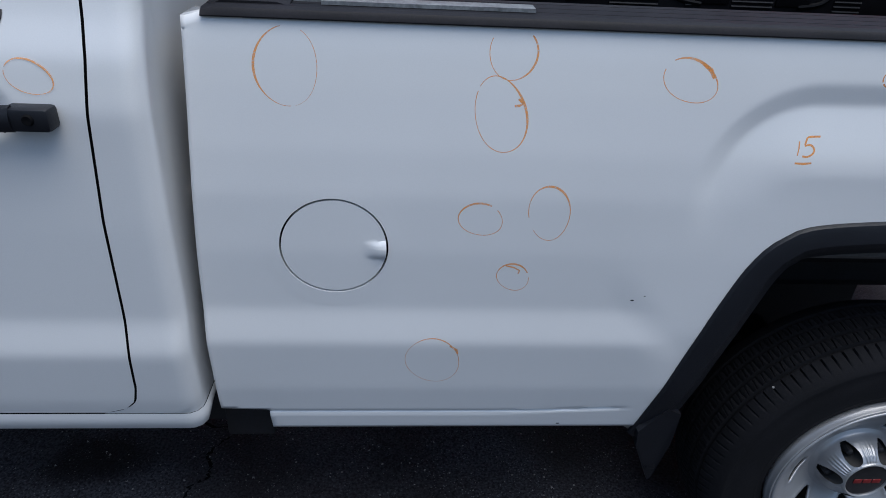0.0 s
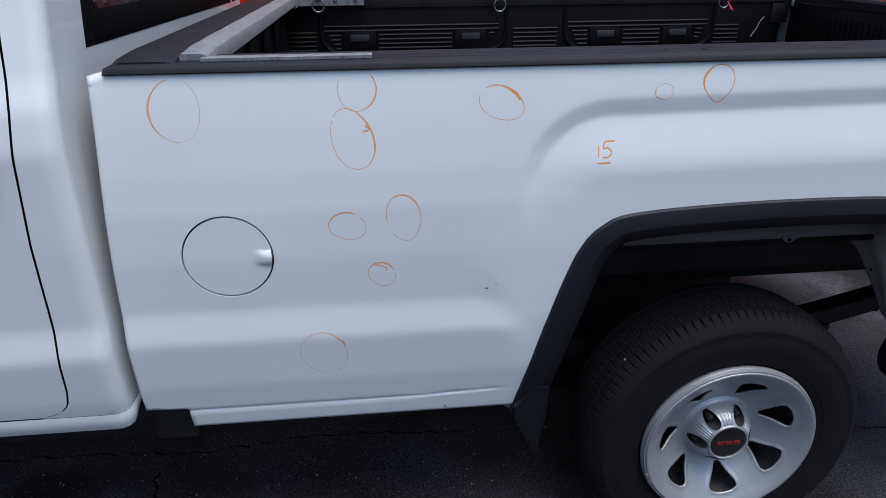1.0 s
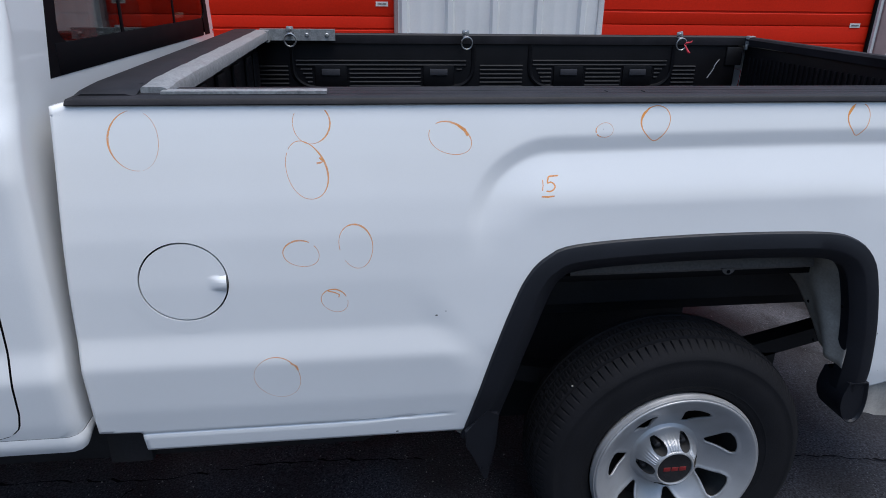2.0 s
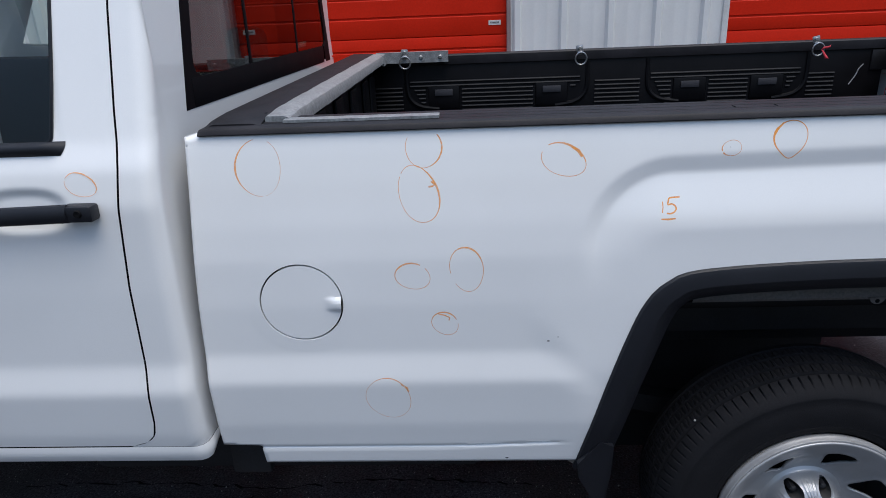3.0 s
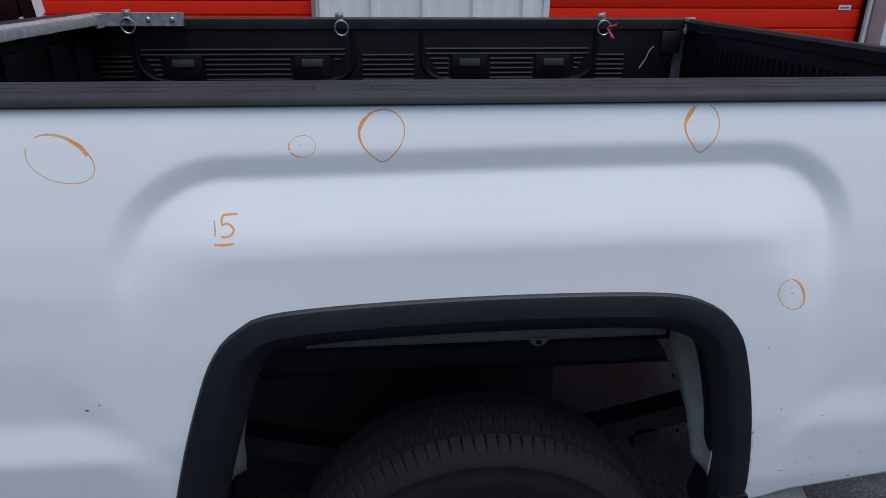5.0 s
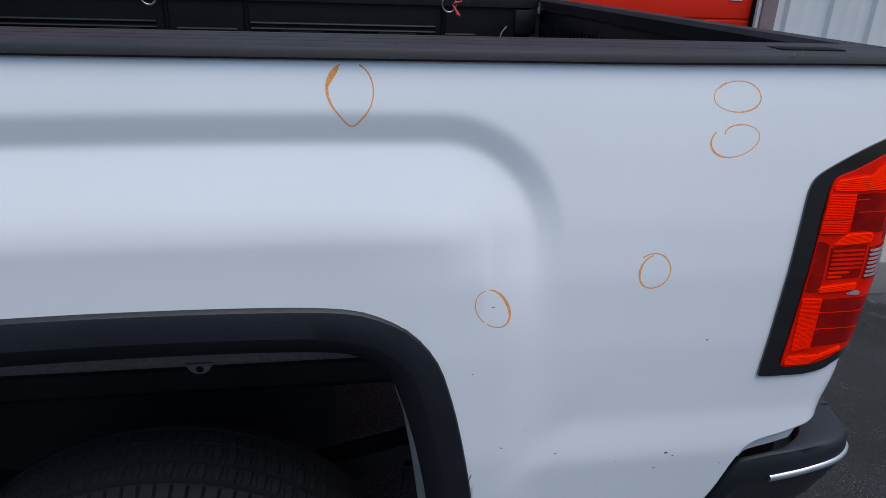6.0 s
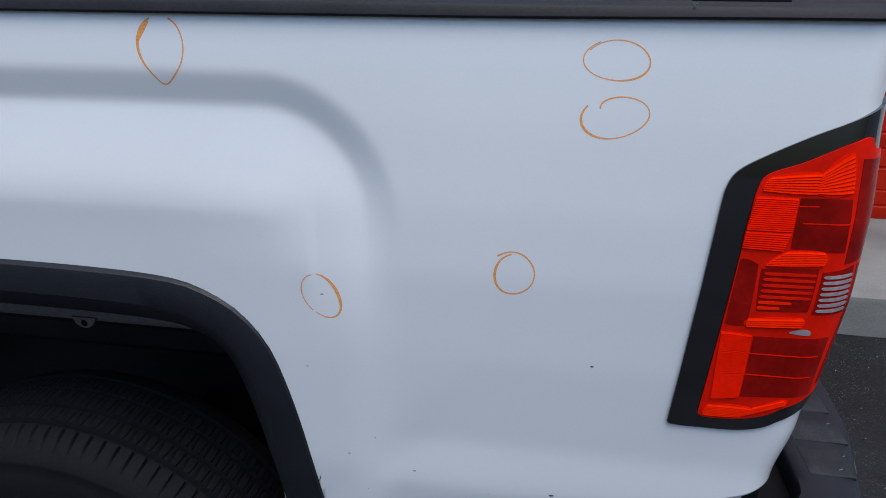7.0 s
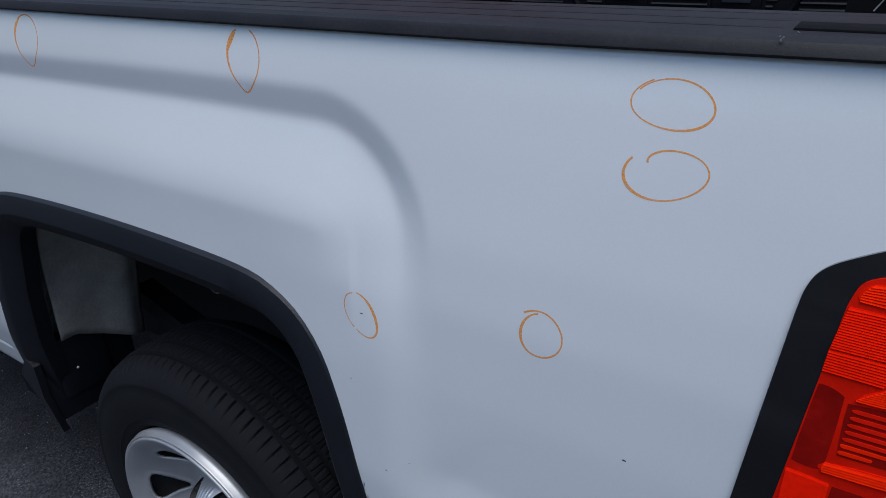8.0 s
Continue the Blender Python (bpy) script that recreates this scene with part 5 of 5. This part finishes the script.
nose = [[Vector((x, y, z)) for y, z in [(-0.03 + t, 0.56), (-0.05 + t, 0.80), (-0.03 + t, 1.08), (0.03 + t, top - 0.03), (0.2, top), (WIDTH - 0.2, top), (WIDTH - 0.03 - t, top - 0.03), (WIDTH + 0.03 - t, 1.08), (WIDTH + 0.05 - t, 0.80), (WIDTH + 0.03 - t, 0.56)]]
        for x, top, t in [(-1.30, 1.22, 0.0), (-1.70, 1.22, 0.0), (-1.95, 1.20, 0.0), (-2.5, 1.16, 0.02), (-2.8, 1.10, 0.06), (-2.88, 1.0, 0.12)]]
part("front_body", loft(nose), WHITE, truck, "plain white hood and front fenders")
part("dashboard", bevelled(-1.90, -1.35, 0.10, WIDTH - 0.10, 0.95, 1.30, 0.05), DASH, truck)
part("cab_floor", bevelled(-1.4, -0.09, 0.03, WIDTH - 0.03, 0.58, 0.62, 0.01), DASH, truck)
part("door_trim", bevelled(-1.25, -0.12, 0.05, 0.10, 0.62, 1.295, 0.02), DASH, truck)
part("door_trim", bevelled(-1.25, -0.12, WIDTH - 0.10, WIDTH - 0.05, 0.62, 1.295, 0.02), DASH, truck)
part("post_trim", bevelled(-0.30, -0.10, 0.09, 0.14, 1.28, 1.72, 0.02), DASH, truck)
part("post_trim", bevelled(-0.30, -0.10, WIDTH - 0.14, WIDTH - 0.09, 1.28, 1.72, 0.02), DASH, truck)
part("rear_trim", bevelled(-0.13, -0.085, 0.12, WIDTH - 0.12, 0.62, 1.375, 0.01), DASH, truck)
part("headliner", bevelled(-1.25, -0.12, 0.12, WIDTH - 0.12, 1.745, 1.765, 0.005), SEAT, truck)
for y in (0.25, 1.05):
    part("seat_back", bevelled(-0.42, -0.22, y, y + 0.60, 0.75, 1.33, 0.06), SEAT, truck, "grey cloth seat back")
    part("head_rest", bevelled(-0.36, -0.25, y + 0.17, y + 0.43, 1.36, 1.54, 0.04), SEAT, truck, "grey cloth head rest")
    part("seat_cushion", bevelled(-0.95, -0.40, y, y + 0.60, 0.68, 0.84, 0.06), SEAT, truck)
part("steering_wheel", tube([(-1.20 - 0.08 * math.sin(a), 0.55 + 0.18 * math.cos(a), 1.20 + 0.16 * math.sin(a)) for a in np.linspace(0, 2 * math.pi, 32)[:-1]], 0.014, 8, True), DASH, truck)

# ---- chalk: wax strokes on the paint ----
def stroke(points, widths, surf, parent, name="chalk_mark"):
    """A ribbon along (s, z) points on the skin, with a width at each."""
    left, right = [], []
    n = len(points)
    for i, (s, z) in enumerate(points):
        a, b = Vector(points[max(0, i - 1)]), Vector(points[min(n - 1, i + 1)])
        way = (b - a)
        way = way.normalized() if way.length > 1e-9 else Vector((1, 0))
        side = Vector((-way.y, way.x)) * widths[i] / 2
        left.append(surf(s + side.x, z + side.y, 0.0007 if surf is skin else 0.0022))
        right.append(surf(s - side.x, z - side.y, 0.0007 if surf is skin else 0.0022))
    verts = left + right
    faces = [(i, i + 1, n + i + 1, n + i) for i in range(n - 1)]
    return part(name, (verts, faces), CHALK if max(s for s, z in points) > 1.2 or name == "chalk_number" else CHALK_FAINT, parent, "orange chalk stroke", sharp=0)


def loop(cx, cz, rx, rz, start, sweep, bold, thick, spike=0.0, slant=0.0, seed=1, parent=None, surf=None, drift=0.0, even=0.32, tuck=0.0):
    """A hand-drawn oval: it starts at an angle, runs clockwise, and is boldest near the angle bold."""
    rnd = random.Random(seed)
    p1, p2, p3 = rnd.uniform(0, 6), rnd.uniform(0, 6), rnd.uniform(0, 6)
    pts, ws = [], []
    n = 72
    for k in range(n + 1):
        t = k / n
        a = radians(start - sweep * t)
        w = 1 + 0.035 * math.sin(2 * a + p1) + 0.02 * math.sin(3 * a + p2) + drift * t - tuck * math.exp(-13 * t)
        x, z = rx * w * math.cos(a), rz * w * math.sin(a)
        if spike:
            z -= spike * math.exp(-((math.degrees(a) % 360 - 270) / 24) ** 2)
        pts.append((cx + x + slant * z, cz + z))
        near = math.cos((a - radians(bold)) / 2) ** 8
        ws.append(thick * 0.9 * (even + (1 - even) * near) * (0.92 + 0.10 * math.sin(3 * a + p3)))
    return stroke(pts, ws, surf or skin, parent if parent is not None else side)


door_near = [o for o in truck.children if o.name.startswith("cab_door")][0]
loop(-0.229, 1.252, 0.032, 0.026, 150, 350, 40, 0.0042, slant=-0.35, seed=3, parent=door_near, surf=cab_skin)
loop(0.134, 1.262, 0.051, 0.060, 100, -180, 175, 0.0046, slant=0.05, seed=5, even=0.2)
loop(0.136, 1.262, 0.050, 0.059, 64, 142, 20, 0.0014, seed=6)
loop(0.498, 1.294, 0.038, 0.043, 150, -250, 0, 0.0044, slant=0.02, seed=7)
loop(0.484, 1.195, 0.043, 0.063, 135, 352, 10, 0.0046, slant=-0.12, seed=9)
stroke([(0.512, 1.223), (0.520, 1.215), (0.514, 1.212), (0.506, 1.211)], [0.004] * 4, skin, side)
loop(0.797, 1.260, 0.045, 0.036, 120, 330, 55, 0.0050, slant=-0.28, seed=11)
stroke([(0.814, 1.288), (0.829, 1.278), (0.836, 1.265)], [0.005, 0.0072, 0.004], skin, side)
loop(0.462, 1.010, 0.038, 0.032, 55, -340, 110, 0.0046, slant=-0.15, seed=13)
loop(0.584, 1.024, 0.038, 0.051, 190, 330, 70, 0.0046, slant=-0.12, seed=15)
loop(0.531, 0.892, 0.030, 0.029, 20, -340, 85, 0.0044, slant=-0.1, seed=17)
stroke([(0.516, 0.917), (0.531, 0.913), (0.542, 0.907), (0.540, 0.900)], [0.003] * 4, skin, side)
loop(0.388, 0.698, 0.055, 0.055, 45, -350, 60, 0.0028, slant=-0.06, seed=19)
stroke([(0.420, 0.738), (0.434, 0.728), (0.437, 0.716)], [0.004, 0.0045, 0.003], skin, side)
loop(1.149, 1.274, 0.0195, 0.0165, 200, 350, 215, 0.0034, seed=21)
loop(1.269, 1.292, 0.035, 0.034, 140, -345, 165, 0.0048, spike=0.008, seed=23, even=0.45)
stroke([(1.235, 1.297), (1.241, 1.310), (1.253, 1.322)], [0.0035, 0.0052, 0.003], skin, side)
loop(1.772, 1.297, 0.027, 0.034, 116, -310, 170, 0.0040, spike=0.008, seed=25, even=0.55)
stroke([(1.744, 1.302), (1.751, 1.314), (1.758, 1.324)], [0.003, 0.0045, 0.003], skin, side)
loop(1.9555, 1.0145, 0.0235, 0.027, 110, 360, 5, 0.0052, slant=-0.25, seed=27, even=0.32)
loop(2.186, 1.0575, 0.0235, 0.0250, 138, 392, 190, 0.0036, slant=0.10, seed=29, drift=-0.05, even=0.6, tuck=-0.22)
loop(2.2815, 1.2375, 0.0345, 0.0220, 142, 352, 200, 0.0034, slant=0.12, seed=31, even=0.5, tuck=0.40)
loop(2.2795, 1.2940, 0.0325, 0.0190, 150, 390, 330, 0.0025, seed=33, drift=0.07, even=0.6)
# the written number
one = [(1.009, 1.1650), (1.01, 1.1530), (1.009, 1.1410)]
five = [(1.045, 1.1740), (1.034, 1.1735), (1.023, 1.1720), (1.021, 1.1650), (1.02, 1.1580), (1.027, 1.1600), (1.034, 1.1570), (1.038, 1.1500), (1.034, 1.1430), (1.026, 1.1395), (1.018, 1.1405)]
stroke(one, [0.0022] * 3, skin, side, "chalk_number")
stroke([(p.x, p.y) for p in curve_through(five, 26)], [0.0034] * 26, skin, side, "chalk_number")
stroke([(1.007, 1.1280), (1.022, 1.1275), (1.037, 1.1290)], [0.003, 0.0042, 0.003], skin, side, "chalk_number")

# chips and specks in the paint
rnd = random.Random(77)
chips = [(0.768, 0.843, 0.0030), (0.790, 0.854, 0.0018), (0.752, 0.825, 0.0012), (1.9565, 1.017, 0.0020), (2.284, 0.946, 0.0018), (2.250, 0.748, 0.0030), (2.262, 0.741, 0.0018), (1.146, 1.276, 0.0012), (0.672, 0.502, 0.0035), (2.045, 0.650, 0.003), (2.07, 0.662, 0.0024), (2.015, 0.636, 0.0024), (1.932, 0.915, 0.0012), (2.17, 0.67, 0.002)]
for k in range(34):     # road grit has peppered the panel behind the wheel
    chips.append((rnd.uniform(1.97, 2.36), 0.60 + 0.20 * rnd.random() ** 2.2 + 0.02 * rnd.random(), 0.0007 + 0.0016 * rnd.random() ** 3))
for s, z, r in chips:
    r *= 0.65
    m = [skin(s + r * (1 + 0.5 * rnd.random()) * math.cos(a) * 1.5, z + r * (0.5 + 0.6 * rnd.random()) * math.sin(a), 0.0006) for a in np.linspace(0, 2 * math.pi, 8)[:-1]]
    part("paint_chip", (m, [tuple(range(7))]), SCRATCH, side)

# ---- ground: one sheet, level under the truck, falling off towards the walk behind it ----
def fall(x, y):
    d = max(smooth(2.35, 3.7, x), smooth(-3.6, -5.5, x), smooth(2.02, 2.14, y) * 0.6)
    return -0.045 - 0.122 * min(1.0, d)


def ground_point(u, v):
    warp = lambda t, a, b, c: a + (b - a) * t if c is None else c + math.copysign(abs(2 * t - 1) ** 2.6, 2 * t - 1) * (b - c)
    x = warp(u, -60, 60, 1.5)
    y = warp(v, -60, 60, 0.5)
    return Vector((x, y, fall(x, y) + 0.004 * noise.noise(Vector((x * 1.3, y * 1.3, 0)))))


ground = part("ground", sheet(150, 150, ground_point), ASPHALT, None, sharp=0)
tagged(ground, "dark worn asphalt lot with cracks", "asphalt", kind="structure")
far_ground = part("ground_beyond", join(bevelled(-2000, 2000, -2000, -60, -0.25, -0.167, 0), bevelled(-2000, 2000, 60, 2000, -0.25, -0.167, 0), bevelled(-2000, -60, -60, 60, -0.25, -0.167, 0), bevelled(60, 2000, -60, 60, -0.25, -0.167, 0)), ASPHALT)
tagged(far_ground, "asphalt reaching to the horizon", "asphalt", kind="structure")

# cracks and loose grit
def crack(points, width, name="crack"):
    rnd = random.Random(len(points) * 7 + int(width * 1e5))
    line = curve_through(points, 60)
    rows = []
    for i, p in enumerate(line):
        w = width * (0.4 + rnd.random()) / 2
        q = Vector((p.x + rnd.uniform(-1, 1) * width, p.y + rnd.uniform(-1, 1) * width, 0))
        z = fall(q.x, q.y) + 0.006
        rows.append([Vector((q.x - w, q.y - w * 0.6, z)), Vector((q.x + w, q.y + w * 0.6, z))])
    ob = part(name, loft(rows, closed=False), GROOVE, ground, sharp=0)


crack([(-0.22, 0.47), (-0.255, 0.40), (-0.235, 0.33), (-0.285, 0.26), (-0.26, 0.16)], 0.008)
crack([(-1.1, 0.53), (-0.6, 0.545), (-0.1, 0.52), (0.3, 0.56), (0.8, 0.53)], 0.010)
crack([(2.1, 0.42), (2.4, 0.36), (2.8, 0.31), (3.2, 0.33)], 0.008)
rnd = random.Random(5)
verts, faces = [], []
for k in range(2400):
    if k < 1300:
        x, y = rnd.uniform(-1.2, 1.1), rnd.gauss(0.36, 0.16)
    else:
        x, y = rnd.uniform(1.6, 4.2), rnd.uniform(-0.1, 2.0)
    r = 0.0010 + 0.0036 * rnd.random() ** 6
    z = fall(x, y) + r * 0.4
    c, b = Vector((x, y, z + 0.002)), len(verts)
    for d in ((1, 0, 0), (-0.5, 0.9, 0), (-0.6, -0.8, 0), (0.1, 0, 0.9), (0, 0.1, -0.7)):
        verts.append(c + r * Vector(d) * rnd.uniform(0.6, 1.3))
    faces += [(b, b + 1, b + 3), (b + 1, b + 2, b + 3), (b + 2, b, b + 3), (b + 1, b, b + 4), (b + 2, b + 1, b + 4), (b, b + 2, b + 4)]
grit = part("grit", (verts, faces), FLAG, None, sharp=0)
tagged(grit, "loose pale grit scattered on the asphalt", "gravel", kind="stuff")

# ---- the walk along the building ----
walkway = part("pavement", loft([[Vector((x, y, z)) for y, z in [(2.150, -0.30), (2.150, 0.0), (2.158, 0.024), (2.175, 0.031), (3.30, 0.022), (3.30, -0.30)]] for x in np.arange(-8, 14.1, 1.0)]), CONCRETE, None, sharp=30)
tagged(walkway, "pale concrete walk with a worn kerb", "pavement", kind="structure")
for x in (-4.0, -0.9, 2.2, 5.35, 8.4):
    part("walk_joint", bevelled(x, x + 0.010, 2.146, 3.24, -0.17, 0.0330, 0), GROOVE, walkway)

# ---- the building: ribbed siding between red sectional doors ----
WALL_Y = 3.24
def siding(x0, x1, z0, z1, phase):
    """One stretch of ribbed steel siding with wide ribs and two low ones between."""
    pitch = 0.308
    pts = []
    k0 = math.floor((x0 - phase) / pitch) - 1
    xs = []
    for k in range(k0, k0 + int((x1 - x0) / pitch) + 4):
        c = phase + k * pitch
        for dx, dy in [(-0.034, 0.0), (-0.017, -0.028), (0.017, -0.028), (0.034, 0.0), (0.094, 0.0), (0.102, -0.0022), (0.118, -0.0022), (0.126, 0.0), (0.182, 0.0), (0.190, -0.0022), (0.206, -0.0022), (0.214, 0.0)]:
            if x0 < c + dx < x1:
                xs.append((c + dx, dy))
    xs = [(x0, 0.0)] + xs + [(x1, 0.0)]
    front = [[Vector((x, WALL_Y + dy, z)) for z in (z0, z1)] for x, dy in xs]
    return loft(front, closed=False)


building = thing("garage_building", "white ribbed steel building with red sectional doors", "building")
SPANS = [(-7.5, -1.24), (0.872, 2.262), (4.505, 9.5)]
DOORS = [(-1.24, 0.872), (2.30, 4.375)]
TOP = 2.75
for x0, x1 in SPANS:
    phase = 0.915 if x0 == 0.872 else (4.605 if x0 == 4.505 else -1.4)
    part("siding", siding(x0, x1, 0.231, 3.6, phase), SIDING, building, "white ribbed steel siding", sharp=20)
    part("foundation", bevelled(x0, x1, WALL_Y - 0.035, WALL_Y + 0.25, -0.05, 0.222, 0.006), BASEBLOCK, building, "chipped painted foundation")
    part("wall_core", bevelled(x0, x1, WALL_Y + 0.01, WALL_Y + 0.20, 0.21, 3.6, 0), SIDING, building)
part("header_siding", siding(-1.24, 4.52, TOP + 0.1, 3.6, 0.915), SIDING, building, sharp=20)
part("roof", bevelled(-7.7, 9.7, WALL_Y - 0.06, WALL_Y + 7.0, 3.6, 3.72, 0.02), SIDING, building)
part("side_wall", bevelled(-7.5, -7.3, WALL_Y + 0.2, WALL_Y + 6.8, -0.1, 3.6, 0), SIDING, building)
part("side_wall", bevelled(9.3, 9.5, WALL_Y + 0.2, WALL_Y + 6.8, -0.1, 3.6, 0), SIDING, building)
part("back_wall", bevelled(-7.5, 9.5, WALL_Y + 6.6, WALL_Y + 6.8, -0.1, 3.6, 0), SIDING, building)


def door_section(x0, x1, z0, z1, lines):
    """One door panel: a flat face with two pressed grooves and a tongue at its foot."""
    h = z1 - z0
    prof = [(0.0, 0.010), (0.004, 0.002), (0.010, 0.0), (lines[0] * h, 0.0), (lines[0] * h + 0.006, 0.006), (lines[0] * h + 0.014, 0.006), (lines[0] * h + 0.020, 0.0),
            (lines[1] * h, 0.0), (lines[1] * h + 0.005, 0.004), (lines[1] * h + 0.010, 0.004), (lines[1] * h + 0.015, 0.0),
            (lines[2] * h, 0.0), (lines[2] * h + 0.006, 0.006), (lines[2] * h + 0.014, 0.006), (lines[2] * h + 0.020, 0.0), (h - 0.010, 0.0), (h - 0.004, 0.002), (h, 0.010)]
    return loft([[Vector((x, WALL_Y + 0.035 + d, z0 + z)) for z, d in prof] for x in (x0, x1)], closed=False)


for k, (x0, x1) in enumerate(DOORS):
    first = 0.484 if k == 0 else 0.447
    edges = [0.02, first, first + 0.46, first + 0.92, first + 1.38, first + 1.84, TOP + 0.05]
    door = part("garage_door", bevelled(x0 - 0.02, x1 + 0.02, WALL_Y + 0.060, WALL_Y + 0.085, 0.02, TOP + 0.1, 0), DOOR_RED, building, "red sectional garage door")
    for a, b in zip(edges, edges[1:]):
        part("door_panel", door_section(x0, x1, a, b, (0.265, 0.53, 0.795) if k == 0 else (0.174, 0.40, 0.71)), DOOR_RED, door, sharp=25)
    lx = x1 - 0.146 if k == 0 else x1 - 0.165
    lz = 1.467 if k == 0 else 1.358
    part("label", bevelled(lx, lx + 0.082, WALL_Y + 0.031, WALL_Y + 0.034, lz, lz + 0.030, 0), LABEL, door, "small pale maker's label")
    part("label_print", join(*[bevelled(lx + 0.012 + 0.0085 * i, lx + 0.0185 + 0.0085 * i, WALL_Y + 0.0295, WALL_Y + 0.031, lz + 0.010, lz + 0.020, 0) for i in range(7)]), BAR, door)
    part("door_weather_strip", bevelled(x1 - 0.012, x1 + 0.012, WALL_Y + 0.005, WALL_Y + 0.030, 0.02, TOP, 0.003), GROOVE, building)
    part("door_threshold", bevelled(x0, x1, WALL_Y - 0.03, WALL_Y + 0.10, -0.05, 0.014, 0.004), CONCRETE, building)
# posts beside the doors
part("jamb", bevelled(0.846, 0.872, WALL_Y - 0.012, WALL_Y + 0.08, 0.02, TOP, 0.004), JAMB, building, "weathered door jamb")
part("jamb", bevelled(2.258, 2.298, WALL_Y - 0.016, WALL_Y + 0.08, 0.02, TOP, 0.004), JAMB_WHITE, building, "white door jamb")
part("jamb", bevelled(4.378, 4.402, WALL_Y - 0.02, WALL_Y + 0.08, 0.10, TOP, 0.004), JAMB_WHITE, building)
part("jamb", bevelled(4.402, 4.505, WALL_Y - 0.035, WALL_Y + 0.08, 0.25, TOP, 0.006), JAMB, building, "weathered mauve door jamb")
part("jamb_block", bevelled(4.36, 4.505, WALL_Y - 0.07, WALL_Y + 0.06, 0.185, 0.262, 0.006), YELLOW, building, "yellow-painted block under the jamb")
part("header_beam", bevelled(-1.26, 4.54, WALL_Y - 0.03, WALL_Y + 0.10, TOP, TOP + 0.12, 0.005), JAMB_WHITE, building)
part("door_lug", bevelled(4.41, 4.455, WALL_Y - 0.07, WALL_Y - 0.03, 0.87, 0.905, 0.004), GROOVE, building)
# flaked paint on the foundation, and the dark drip joint along its top
flake = random.Random(41)
for x0, x1 in SPANS[1:]:
    part("drip_joint", bevelled(x0, x1, WALL_Y - 0.028, WALL_Y + 0.01, 0.222, 0.2305, 0), GROOVE, building)
    for k in range(46):
        x, z, r = flake.uniform(x0 + 0.05, min(x1, x0 + 2.6) - 0.05), 0.03 + 0.17 * flake.random() ** 1.6, 0.003 + 0.011 * flake.random() ** 3
        edge = [Vector((x + r * flake.uniform(0.7, 1.9) * math.cos(a), WALL_Y - 0.0358, max(0.026, z + r * flake.uniform(0.3, 0.9) * math.sin(a)))) for a in np.linspace(0, 2 * math.pi, 10)[:-1]]
        part("paint_flake", (edge, [tuple(range(9))]), CHIP, building)
